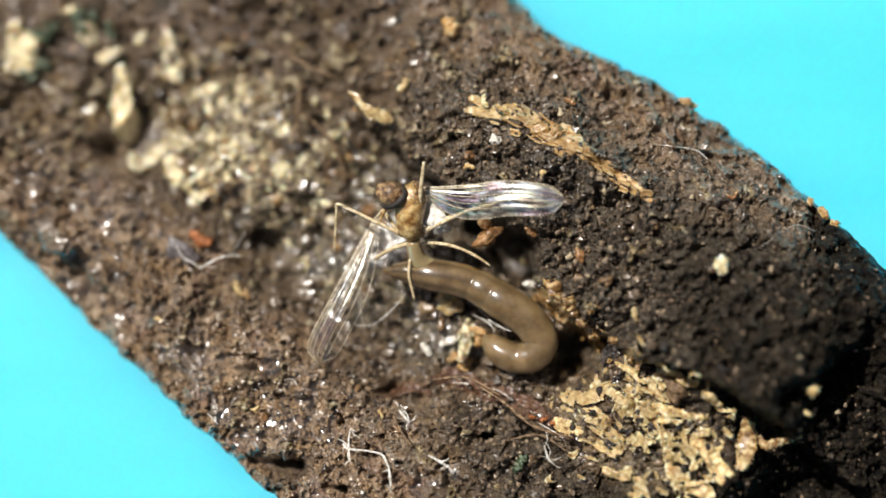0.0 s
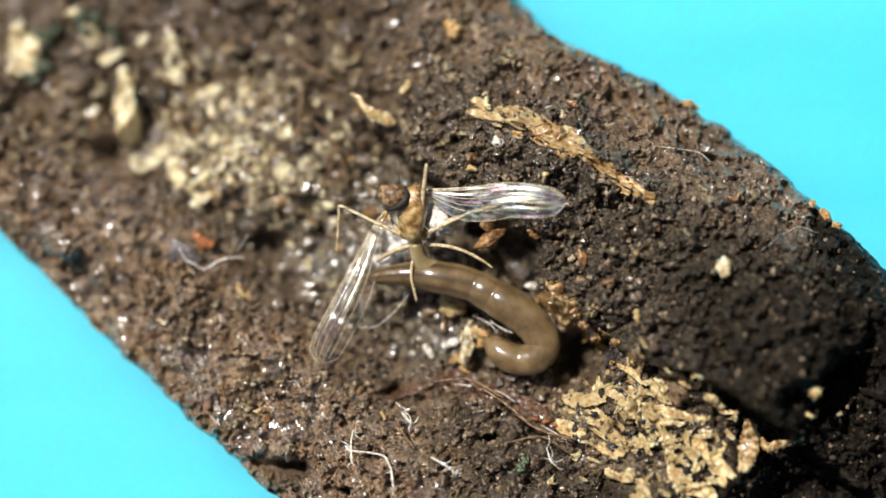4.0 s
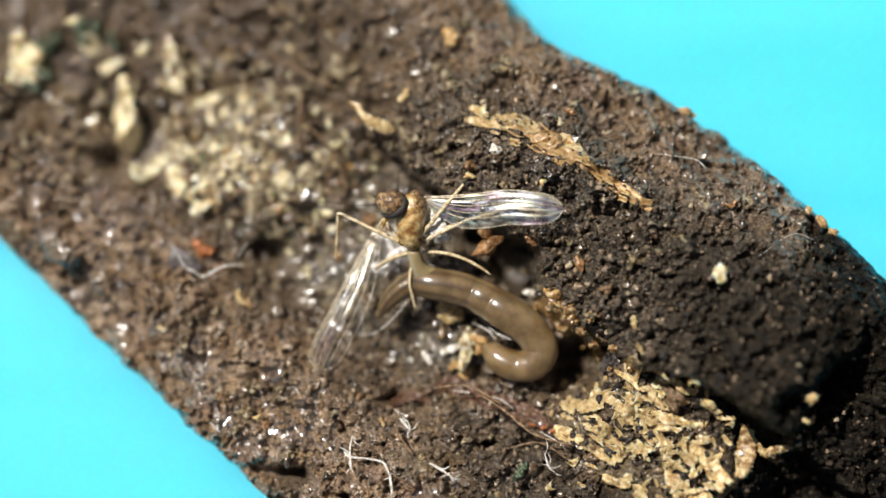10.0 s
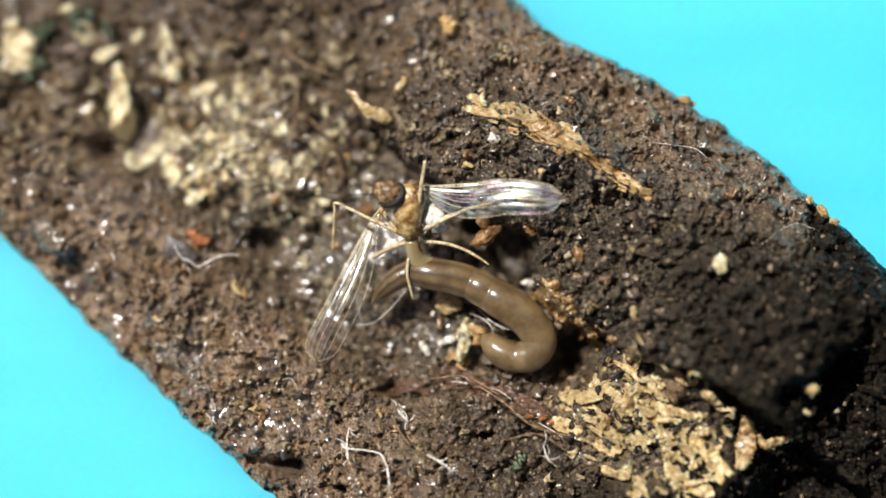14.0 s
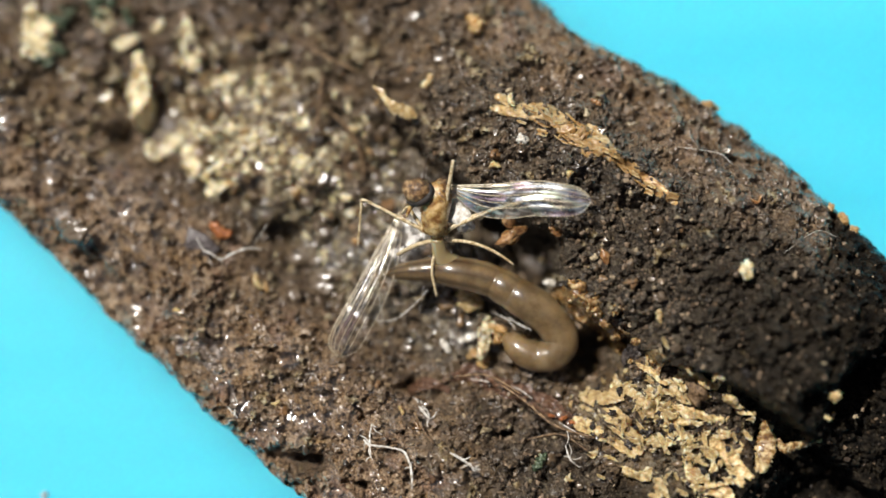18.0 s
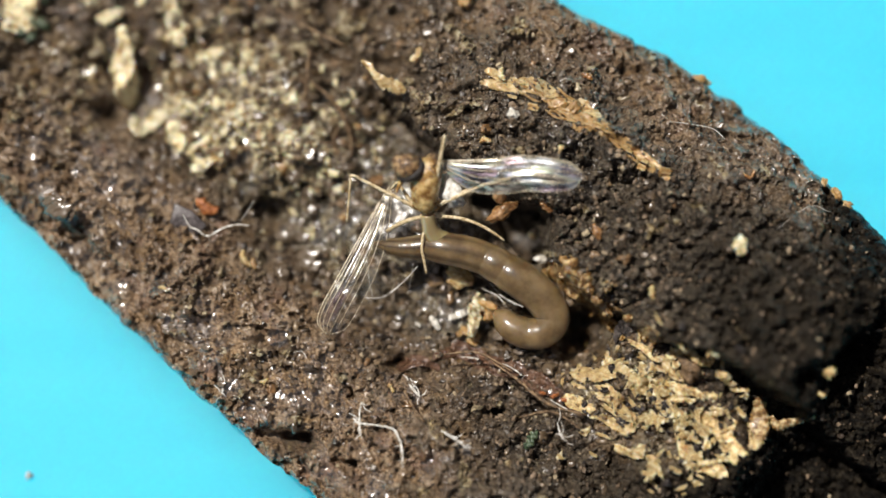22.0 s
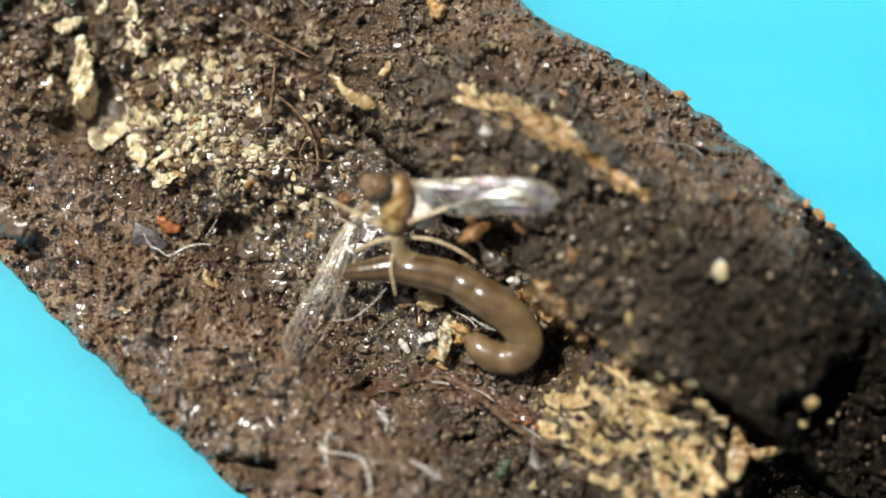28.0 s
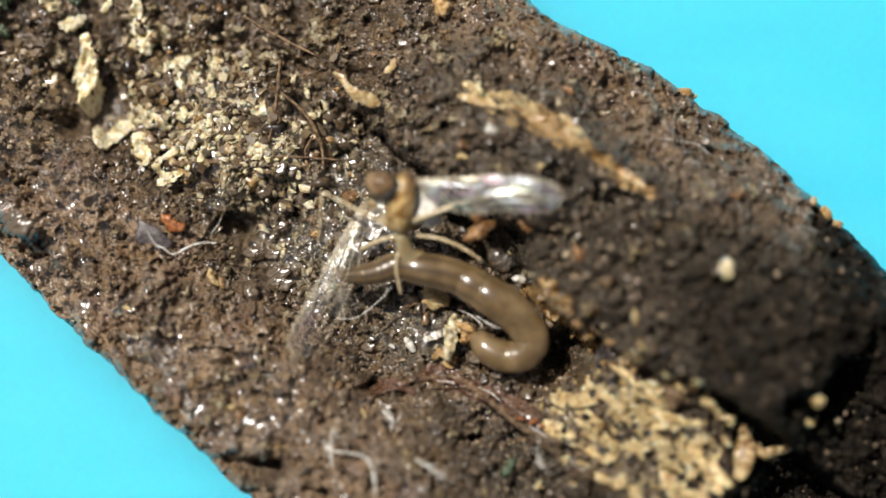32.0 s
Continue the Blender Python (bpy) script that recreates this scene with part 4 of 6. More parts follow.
rng = np.random.default_rng(11)
for k, along in enumerate((
    ((2.61, -3.13, 0.17), (3.01, -3.11, 0.22), (3.42, -2.92, 0.24), (3.82, -3.02, 0.24), (4.28, -2.89, 0.21)),
    ((2.54, -3.35, 0.14), (3.11, -3.44, 0.24), (3.51, -3.78, 0.19), (3.62, -4.07, 0.12)),
    ((3.81, -3.25, 0.19), (4.27, -3.42, 0.26), (4.84, -3.40, 0.19), (5.30, -3.51, 0.12)),
    ((2.41, -3.70, 0.14), (2.64, -3.73, 0.17), (2.87, -3.77, 0.14)),
    ((3.83, -2.49, 0.12), (4.00, -2.72, 0.14), (4.22, -2.78, 0.09)),
    ((4.40, -2.66, 0.12), (4.75, -2.63, 0.14), (5.20, -2.76, 0.12)),
    ((5.42, -2.99, 0.16), (5.76, -3.27, 0.14), (5.99, -3.33, 0.12)),
    ((5.11, -4.03, 0.26), (5.40, -4.08, 0.30), (5.62, -4.36, 0.28), (5.38, -4.83, 0.30), (4.92, -4.95, 0.19)),
    ((6.38, -3.68, 0.17), (6.34, -4.06, 0.24), (6.14, -4.42, 0.16)),
    ((3.44, -4.65, 0.17), (3.58, -4.67, 0.18), (3.73, -4.70, 0.14)),
    ((4.01, -4.75, 0.12), (4.10, -4.88, 0.14), (4.12, -5.00, 0.14)),
    ((3.56, -4.19, 0.14), (3.74, -4.06, 0.14), (3.97, -3.92, 0.12)),
    ((5.02, -2.99, 0.11), (4.74, -3.06, 0.14), (4.45, -3.00, 0.11)),
    ((3.28, -2.59, 0.12), (3.26, -2.76, 0.12), (3.42, -2.92, 0.10)),
    ((2.75, -3.98, 0.08), (3.10, -4.02, 0.11), (3.39, -4.19, 0.09)),
)):
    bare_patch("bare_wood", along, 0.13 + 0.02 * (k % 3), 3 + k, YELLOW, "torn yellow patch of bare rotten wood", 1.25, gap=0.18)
for k, along in enumerate((
    ((4.44, -3.70, 0.07), (4.60, -4.16, 0.09), (4.70, -4.67, 0.11), (4.95, -4.63, 0.08)),
    ((6.74, -4.13, 0.08), (7.15, -4.05, 0.07), (7.30, -3.82, 0.05)),
    ((4.77, -3.90, 0.06), (5.29, -3.82, 0.07), (5.69, -3.74, 0.05)),
    ((4.75, -4.90, 0.05), (5.10, -4.81, 0.07), (5.50, -4.73, 0.05)),
)):
    bare_patch("long_splinter", along, 0.20, 40 + k, YELLOW, "long yellow splinter", 0.25, 0.022)
SPLINTERS = [mesh_of("splinter", *flake(L, W, 0.03, k, 0.05, 0.24), YELLOW, False) for k, (L, W) in enumerate(((0.40, 0.10), (0.30, 0.16), (0.50, 0.08), (0.26, 0.18), (0.60, 0.09), (0.24, 0.09)))]
for k in range(230):
    u, v = 5.6 + 0.95 * rng.standard_normal(), -0.45 + 0.70 * rng.standard_normal()
    if fractal(np.array([u + 40]), np.array([v]), 0.6, 3, 2)[0] < -0.05 or u > 7.4:
        continue
    x, y = to_xy(u, v)
    turn = rng.choice([-38, 10, 60, -80, -20]) + 25 * rng.standard_normal()
    on_stick("splinter", SPLINTERS[k % 6], on_wood(x, y, 0.06), turn, 14 * rng.standard_normal(), 10 * rng.standard_normal(), 0.5 + 0.5 * rng.random())
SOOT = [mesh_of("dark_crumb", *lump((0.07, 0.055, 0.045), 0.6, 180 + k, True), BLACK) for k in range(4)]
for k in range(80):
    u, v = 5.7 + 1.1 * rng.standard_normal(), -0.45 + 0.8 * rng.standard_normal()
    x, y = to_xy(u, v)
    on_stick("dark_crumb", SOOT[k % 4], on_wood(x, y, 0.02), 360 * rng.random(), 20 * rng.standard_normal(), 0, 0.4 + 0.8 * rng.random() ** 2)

for k, along in enumerate((
    ((-7.37, 4.13, 0.17), (-7.28, 3.74, 0.22), (-7.37, 3.24, 0.35), (-7.26, 2.86, 0.34), (-7.23, 2.54, 0.12)),
    ((-7.11, 2.15, 0.11), (-6.93, 1.93, 0.18), (-6.62, 2.16, 0.17), (-6.20, 2.48, 0.25), (-5.87, 2.39, 0.22), (-5.51, 2.24, 0.12)),
    ((-6.21, 2.00, 0.17), (-6.12, 1.81, 0.25), (-6.01, 1.50, 0.15)),
    ((-5.38, 1.96, 0.14), (-5.04, 2.09, 0.20), (-4.59, 2.19, 0.10)),
    ((-5.41, 1.75, 0.11), (-5.24, 1.61, 0.15), (-5.11, 1.40, 0.10)),
    ((-6.30, 4.92, 0.11), (-6.32, 4.55, 0.21), (-6.21, 4.19, 0.28), (-6.06, 3.91, 0.14)),
    ((-5.55, 3.62, 0.11), (-5.35, 3.67, 0.16), (-5.18, 3.72, 0.10)),
    ((-4.87, 3.33, 0.12), (-4.74, 3.20, 0.17), (-4.66, 2.99, 0.10)),
    ((-5.68, 1.07, 0.11), (-5.45, 1.17, 0.14), (-5.23, 1.30, 0.10)),
    ((-3.69, 2.59, 0.15), (-3.57, 2.67, 0.18), (-3.52, 2.81, 0.10)),
    ((-5.71, 1.56, 0.10), (-5.75, 1.38, 0.12), (-5.63, 1.22, 0.09)),
    ((-4.66, 3.80, 0.10), (-4.53, 3.74, 0.15), (-4.72, 3.65, 0.09)),
    ((-5.10, 2.80, 0.09), (-5.04, 2.68, 0.11), (-5.02, 2.56, 0.07)),
    ((-4.89, 2.49, 0.09), (-4.88, 2.37, 0.11), (-4.91, 2.22, 0.07)),
    ((-4.68, 2.00, 0.07), (-4.73, 1.82, 0.12), (-4.82, 1.57, 0.09)),
    ((-3.75, 1.83, 0.10), (-3.65, 1.77, 0.12), (-3.58, 1.69, 0.07)),
    ((-9.82, 5.04, 0.26), (-9.67, 4.64, 0.42), (-9.60, 4.24, 0.23)),
    ((-8.27, 5.12, 0.16), (-8.17, 4.94, 0.23), (-8.08, 4.77, 0.13)),
    ((-7.88, 4.38, 0.16), (-7.64, 4.45, 0.19), (-7.42, 4.55, 0.10)),
    ((-8.69, 5.49, 0.09), (-8.54, 5.55, 0.12), (-8.41, 5.51, 0.08)),
)):
    bare_patch("bleached_wood", along, 0.26 if k < 3 or k > 15 else 0.16, 60 + k, CREAM, "bleached cream patch of bare wood", 0.7, 0.03, 0.9 * k + 1.2)
SHARDS = [mesh_of("pale_shard", *shard(L, W, 0.05, 90 + k), m_, False) for k, (L, W, m_) in enumerate(((0.36, 0.24, CREAM), (0.26, 0.20, SHELLY), (0.40, 0.18, SHELLY), (0.24, 0.18, CREAM), (0.26, 0.20, GOLDEN), (0.30, 0.15, CREAM), (0.34, 0.22, SHELLY), (0.20, 0.16, CREAM)))]
for k in range(430):
    u, v = (-5.0 + 1.0 * rng.standard_normal(), -1.0 + 0.62 * rng.standard_normal()) if k % 5 < 3 else (-3.9 + 1.5 * rng.standard_normal(), -0.7 + 0.85 * rng.standard_normal())
    if fractal(np.array([u + 11]), np.array([v]), 0.7, 3, 1)[0] < -0.16 or v > 1.2 or u > -1.2:
        continue
    x, y = to_xy(u, v)
    size = 0.42 + 0.70 * rng.random() ** 1.4
    on_stick("pale_shard", SHARDS[k % 8], on_wood(x, y, 0.02), 360 * rng.random(), 22 * rng.standard_normal(), 22 * rng.standard_normal(), (size * rng.uniform(0.7, 1.3), size, size * rng.uniform(1.0, 2.2)))
for k, along in enumerate((
    ((-8.83, 0.50, 0.17), (-8.53, 0.26, 0.24), (-8.17, -0.00, 0.18)),
    ((-8.20, 1.34, 0.07), (-8.08, 1.28, 0.10), (-7.94, 1.23, 0.06)),
    ((-6.07, -2.24, 0.20), (-5.61, -2.32, 0.27), (-5.35, -2.65, 0.19)),
    ((-8.76, 0.21, 0.12), (-8.46, 0.12, 0.17), (-8.28, -0.04, 0.12)),
    ((-0.96, -3.55, 0.07), (-0.84, -3.58, 0.10), (-0.68, -3.74, 0.06)),
    ((-4.99, -2.98, 0.07), (-4.91, -3.26, 0.08), (-4.89, -3.54, 0.06)),
    ((-4.32, -3.88, 0.06), (-4.14, -3.96, 0.08), (-3.96, -4.18, 0.06)),
)):
    bare_patch("wet_bark", along, 0.06, 130 + k, WETBARK, "glistening wet swelling of the bark", 0.9, 0.025)
for k, along in enumerate((
    ((-0.35, -2.84, 0.10), (0.14, -2.76, 0.20), (0.74, -2.97, 0.22), (1.35, -3.09, 0.19)),
    ((1.41, -3.11, 0.17), (1.89, -3.37, 0.22), (2.35, -3.70, 0.17), (2.64, -3.92, 0.08)),
    ((-1.08, -3.11, 0.10), (-0.72, -2.98, 0.16), (-0.35, -3.09, 0.12)),
)):
    bare_patch("bark_strip", along, 0.09, 150 + k, REDBARK, "wet reddish-brown strip of bark", 0.7, 0.025, -0.5)
MOSSES = [mesh_of("moss_tuft", *lump((0.16, 0.12, 0.08), 0.4, 20 + k, True), MOSS) for k in range(3)]
for k in range(26):
    a = rng.uniform(-0.4, 3.9)
    c = (-8.415, 4.608, -3.000)
    x, y = c[0] + (0.95 + 0.15 * rng.standard_normal()) * math.cos(a), c[1] + (0.65 + 0.12 * rng.standard_normal()) * math.sin(a)
    on_stick("moss_tuft", MOSSES[k % 3], on_wood(x, y, -0.02), 360 * rng.random(), 0, 0, 0.45 + 0.5 * rng.random(), "dark green moss tuft")
for at in ((1.654, -4.436, 1.300), (1.560, -4.576, 1.300), (4.698, -3.435, 1.300), (-9.624, 4.015, -2.900), (-9.404, 3.912, -2.900)):
    on_stick("moss_tuft", MOSSES[1], on_wood(at[0], at[1], 0.0), 30, 0, 0, 0.7, "dark green moss tuft")

for k, (along, m_) in enumerate((
    (((0.50, 2.99, 0.08), (0.93, 2.92, 0.16), (1.61, 2.88, 0.22), (1.90, 2.71, 0.17)), TAN),
    (((1.78, 2.70, 0.14), (2.14, 2.51, 0.23), (2.56, 2.31, 0.20), (3.09, 1.95, 0.18), (3.47, 1.73, 0.08)), ORANGE),
    (((3.53, 1.67, 0.07), (3.90, 1.35, 0.14), (4.27, 1.05, 0.09)), ORANGE),
    (((2.08, 2.42, 0.14), (2.31, 2.14, 0.12), (2.60, 1.94, 0.07)), ORANGE),
    (((2.51, 2.56, 0.11), (2.72, 2.44, 0.14), (2.86, 2.30, 0.08)), TAN),
    (((0.60, 3.21, 0.08), (0.74, 3.16, 0.11), (0.86, 3.05, 0.07)), TAN),
)):
    bare_patch("orange_wood", along, 0.055, 90 + k, m_, "orange-brown strip of bare wood", 0.35, 0.025, -0.6)
STRIP = [mesh_of("orange_splinter", *flake(L, W, 0.02, 60 + k, 0.01, 0.22), m_, False) for k, (L, W, m_) in enumerate(((0.45, 0.10, ORANGE), (0.30, 0.14, ORANGE), (0.36, 0.08, ORANGE), (0.24, 0.12, TAN)))]
ALONG = smooth_path([(0.668, 2.968, 0.1212), (1.329, 2.841, 0.1818), (2.039, 2.510, 0.2182), (2.632, 2.218, 0.206), (3.238, 1.827, 0.09696), (3.815, 1.346, 0.1333), (4.255, 1.036, 0.0606)], 10)
for k in range(30):
    i = int(rng.integers(7, len(ALONG) - 1))
    x, y, wide = ALONG[i]
    d = ALONG[i + 1] - ALONG[i - 1]
    off = wide * 0.7 * rng.standard_normal()
    way = math.atan2(d[1], d[0])
    x, y = x - off * math.sin(way), y + off * math.cos(way)
    on_stick("orange_splinter", STRIP[k % 4], on_wood(x, y, 0.05), math.degrees(way) + 10 * rng.standard_normal(), 5 * rng.standard_normal(), 5 * rng.standard_normal(), 0.55 + 0.6 * rng.random(), "orange-brown bare wood splinter")
PATCH = [mesh_of("orange_knob", *lump((0.17, 0.10, 0.06), 0.35, 40 + k, True), ORANGE) for k in range(3)]
for k, (at, s) in enumerate((((5.182, 3.190, -1.300), 0.9), ((5.382, 3.091, -1.300), 0.7), ((7.733, 0.994, -1.000), 0.6), ((8.043, 0.772, -1.000), 0.8), ((8.290, 0.562, -1.000), 0.6), ((2.058, 2.504, 0.500), 1.3), ((2.333, 2.409, 0.500), 1.2), ((-5.444, 1.810, -2.000), 0.8), ((-5.176, 1.218, -1.700), 1.0), ((4.816, -4.567, 1.900), 1.0), ((-3.754, 1.128, -1.900), 1.5))):
    on_stick("orange_knob", PATCH[k % 3], on_wood(at[0], at[1], -0.05), 40 * k, 0, 0, s, "small orange-brown knob of bare wood")

for k, along in enumerate((
    ((2.07, -0.88, 0.11), (2.22, -1.04, 0.18), (2.56, -1.38, 0.18), (2.95, -1.64, 0.16), (3.33, -1.80, 0.12)),
    ((3.87, -2.10, 0.11), (3.97, -2.25, 0.15), (4.02, -2.51, 0.10)),
    ((3.22, -1.94, 0.10), (3.37, -2.10, 0.13), (3.48, -2.31, 0.08)),
)):
    bare_patch("golden_wood", along, 0.22, 110 + k, GOLDEN, "wet golden-brown rim of bare wood", 0.5, 0.025)
EDGING = [mesh_of("golden_knob", *lump((0.15, 0.11, 0.08), 0.42, 44 + k, True), GOLDEN) for k in range(4)]
for k, (at, s) in enumerate((((2.618, -1.048, 0.800), 1.5), ((2.326, -0.932, 0.700), 1.8), ((2.094, -1.054, 0.600), 1.2), ((2.915, -1.546, 0.800), 1.7), ((3.227, -1.755, 0.900), 1.6), ((2.713, -1.404, 0.800), 1.0), ((3.061, -1.341, 0.900), 1.1), ((4.004, -2.329, 1.200), 1.5), ((3.381, -1.991, 0.900), 1.0), ((2.207, -0.694, 0.700), 0.8), ((3.778, -2.570, 1.100), 0.9))):
    for j in range(2):
        x, y = at[0] + 0.10 * rng.standard_normal(), at[1] + 0.10 * rng.standard_normal()
        on_stick("golden_knob", EDGING[(k + j) % 4], on_wood(x, y, -0.03), 360 * rng.random(), 20 * rng.standard_normal(), 0, s * (0.35 + 0.5 * rng.random()), "wet golden-brown knob of bare wood")

RUSTY = mesh_of("rusty_knob", *lump((0.09, 0.04, 0.03), 0.4, 49, True), RUST)
for at, turn, s in (((1.877, -3.546, 1.000), -15, 0.8), ((2.113, -3.593, 1.000), 20, 1.0), ((2.313, -3.664, 1.000), -10, 0.9)):
    on_stick("rusty_knob", RUSTY, on_wood(at[0], at[1], -0.01), turn, 0, 0, s, "reddish knob of wet bark")

# long brown splinters and rootlets in the hollow
def thread(points, radius, ring=6, steps=6, flat=1.0):
    return tube([(*p, radius * (0.5 if i in (0, len(points) - 1) else 1.0)) for i, p in enumerate(points)], ring, steps, True, 0.22, len(points), flat)


for pts, r in ((((-3.199, 3.705, -1.600), (-3.244, 2.930, -1.600), (-3.404, 1.855, -1.700)), 0.035), (((-3.187, 3.051, -1.600), (-2.642, 2.588, -1.600), (-2.309, 2.000, -1.700), (-2.224, 1.403, -1.800)), 0.03), (((-3.639, 1.670, -1.700), (-2.685, 1.668, -1.700), (-1.846, 1.627, -1.700)), 0.022),
               (((-5.431, 1.451, -1.900), (-4.474, 1.532, -1.800), (-3.877, 1.486, -1.800)), 0.05), (((-2.498, 1.276, -1.900), (-2.627, 1.754, -1.800), (-2.478, 2.116, -1.700)), 0.025), (((-3.934, 4.590, -1.800), (-3.330, 4.242, -1.700), (-2.369, 3.781, -1.500)), 0.03)):
    lifted = [(x, y, max(z, large_at(x, y) + 0.22)) for x, y, z in pts]
    on_stick("rootlet", mesh_of("rootlet", *thread(lifted, 1.5 * r), ROOT), (0, 0, 0), label="thin brown rootlet in the hollow")
for pts in (((0.785, -2.902, 0.600), (1.316, -3.244, 0.800), (1.900, -3.700, 1.000), (2.720, -3.925, 1.100)), ((-0.230, -2.768, 0.300), (0.489, -2.713, 0.400), (1.200, -3.073, 0.700)), ((-1.059, -3.493, 0.700), (-0.875, -3.831, 0.900), (-0.637, -4.117, 1.000)), ((1.305, -3.977, 1.200), (2.014, -3.868, 1.100), (2.597, -4.210, 1.200))):
    lifted = [(x, y, max(z, large_at(x, y) + 0.16)) for x, y, z in pts]
    on_stick("rootlet", mesh_of("rootlet", *thread(lifted, 0.032, flat=0.5), ROOT), (0, 0, 0), label="brown strip of bark")

# beads of water in the hollow
def wet_bead():
    n = Nodes("wet_bead")
    n.set(Base_Color=(0.11, 0.078, 0.048), Roughness=0.15, IOR=1.4, Coat_Weight=1.0, Coat_Roughness=0.25, Coat_IOR=1.7)
    n.bump(n.noise(0.09, 2), 0.012, 0.5)
    return n.mat


BEAD = wet_bead()
BEADS = [mesh_of("water_bead", *lump((0.12, 0.10, 0.035), 0.30, 70 + k, True), BEAD) for k in range(4)]
for k in range(262):
    if k < 240:
        u, v = -2.4 + 2.1 * rng.standard_normal(), -1.1 + 0.9 * rng.standard_normal()
    else:
        u, v = rng.uniform(-7, 7), rng.uniform(-5.5, 4.5)
    x, y = to_xy(u, v)
    on_stick("water_bead", BEADS[k % 4], on_wood(x, y, 0.0), 360 * rng.random(), 25 * rng.standard_normal(), 25 * rng.standard_normal(), 0.5 + 0.9 * rng.random() ** 2)
for at, s in (((-8.59, 0.26, -1.06), 1.6), ((-8.43, 0.11, -0.93), 2.1), ((-8.29, -0.01, -0.96), 1.4), ((-3.13, -0.80, -1.61), 1.8), ((-3.04, -1.00, -1.48), 1.6), ((-3.27, -0.40, -1.83), 1.2), ((-1.52, 0.46, -1.61), 1.5), ((-1.16, 0.11, -1.47), 1.6), ((-2.98, 1.38, -2.00), 1.5), ((-3.58, 1.31, -2.02), 1.3), ((-3.73, -0.37, -1.87), 1.2), ((-1.81, 0.04, -1.60), 1.3), ((-0.75, 0.42, -1.43), 1.2),
              ((-1.239, 5.071, -1.900), 1.3), ((-3.196, -0.957, -1.100), 1.1), ((-3.047, -0.741, -1.100), 1.0), ((-1.228, -2.250, -0.500), 1.0), ((-0.862, -3.387, 0.700), 0.8), ((-2.844, 1.283, -2.000), 1.1), ((-8.488, 0.134, -1.400), 1.4), ((-8.300, 0.034, -1.400), 1.2), ((-5.971, -2.308, -0.400), 0.6), ((-5.751, -2.210, -0.400), 0.5), ((-6.191, -2.089, -0.400), 0.7), ((-6.093, -2.431, -0.400), 0.5), ((-5.409, -2.546, -0.300), 0.6), ((-5.226, -2.728, -0.300), 0.7), ((-4.885, -3.471, 0.000), 0.7), ((-3.950, -3.830, 0.300), 0.6), ((-3.479, -2.996, 0.200), 0.5), ((2.734, 2.511, 0.400), 1.0), ((0.983, -2.415, -0.300), 1.0), ((1.406, -2.712, -0.200), 0.9), ((3.772, -0.565, 1.400), 0.6), ((5.503, 2.176, 0.000), 0.8)):
    on_stick("water_bead", BEADS[1], on_wood(at[0], at[1], 0.03), 30, -14, -12, s)

# ---- loose pieces on the stick ----
def ribbon(spine, thick, seed):
    """A thin torn leaf of wood along (x, y, z, half-width) points."""
    p = smooth_path(spine, 7)
    r2 = np.random.default_rng(seed)
    d = np.gradient(p[:, :2], axis=0)
    side = np.stack([-d[:, 1], d[:, 0]], -1) / np.linalg.norm(d, axis=1, keepdims=True)
    n, shares = len(p), (-1.0, -0.5, 0.1, 0.6, 1.0)
    verts = []
    for lift in (0.0, thick):
        for k in range(n):
            for f in shares:
                w = p[k, 3] * f * (1 + 0.16 * r2.standard_normal() * abs(f))
                verts.append((p[k, 0] + side[k, 0] * w, p[k, 1] + side[k, 1] * w, p[k, 2] + lift * (1.1 - 0.5 * abs(f)) + 0.25 * p[k, 3] * f + 0.01 * r2.standard_normal()))
    m, h = len(shares), n * len(shares)
    faces = []
    for k in range(n - 1):
        for j in range(m - 1):
            a = k * m + j
            faces += [(h + a, h + a + 1, h + a + m + 1, h + a + m), (a, a + m, a + m + 1, a + 1)]
        a, b = k * m, k * m + m - 1
        faces += [(a, h + a, h + a + m, a + m), (b, b + m, h + b + m, h + b)]
    faces += [tuple(range(m)) + tuple(range(h + m - 1, h - 1, -1)), tuple(range((n - 1) * m + m - 1, (n - 1) * m - 1, -1)) + tuple(range(h + (n - 1) * m, h + n * m))]
    return verts, faces


def chunky(sx, sy, sz, seed, rough=0.3):
    return lump((sx, sy, sz), rough, seed, True)


loose("white_chip", chunky(0.11, 0.09, 0.07, 3, 0.5), WHITE, on_wood(*(1.081, 2.301, 0.900)[:2]), "small bright white jagged chip on the black crust", "chip", -20)
loose("pale_grain", chunky(0.13, 0.18, 0.12, 5), CREAM, on_wood(*(5.643, -0.322, 2.400)[:2]), "pinkish white rounded grain on the black crust", "grain", 15)
loose("brown_seed", chunky(0.09, 0.16, 0.09, 6, 0.15), SEED, on_wood(*(2.827, -0.122, 1.200)[:2]), "small brown teardrop grain on the black crust", "grain", 20)
lobes = thing("brown_seed_pod", (0.920, 0.379, 0.220), "reddish brown two-lobed seed pod beside the ridge", "seed pod")
part("upper_lobe", mesh_of("upper_lobe", *chunky(0.15, 0.17, 0.16, 8, 0.15), SEED), lobes, "", spin((-0.06, 0.22, 0.1)))
part("lower_lobe", mesh_of("lower_lobe", *chunky(0.33, 0.16, 0.16, 9, 0.2), SEED), lobes, "", spin((0.02, -0.12, 0.1), 32))
loose("wood_flake", ribbon(((-2.07, 3.43, -0.55, 0.020), (-1.90, 3.31, -0.50, 0.075), (-1.81, 3.17, -0.45, 0.060), (-1.61, 2.98, -0.42, 0.125), (-1.31, 2.86, -0.45, 0.130), (-1.10, 2.78, -0.50, 0.040)), 0.03, 14), TAN, (0, 0, 0), "thin tan wood flake sticking up from the hollow", "wood flake")
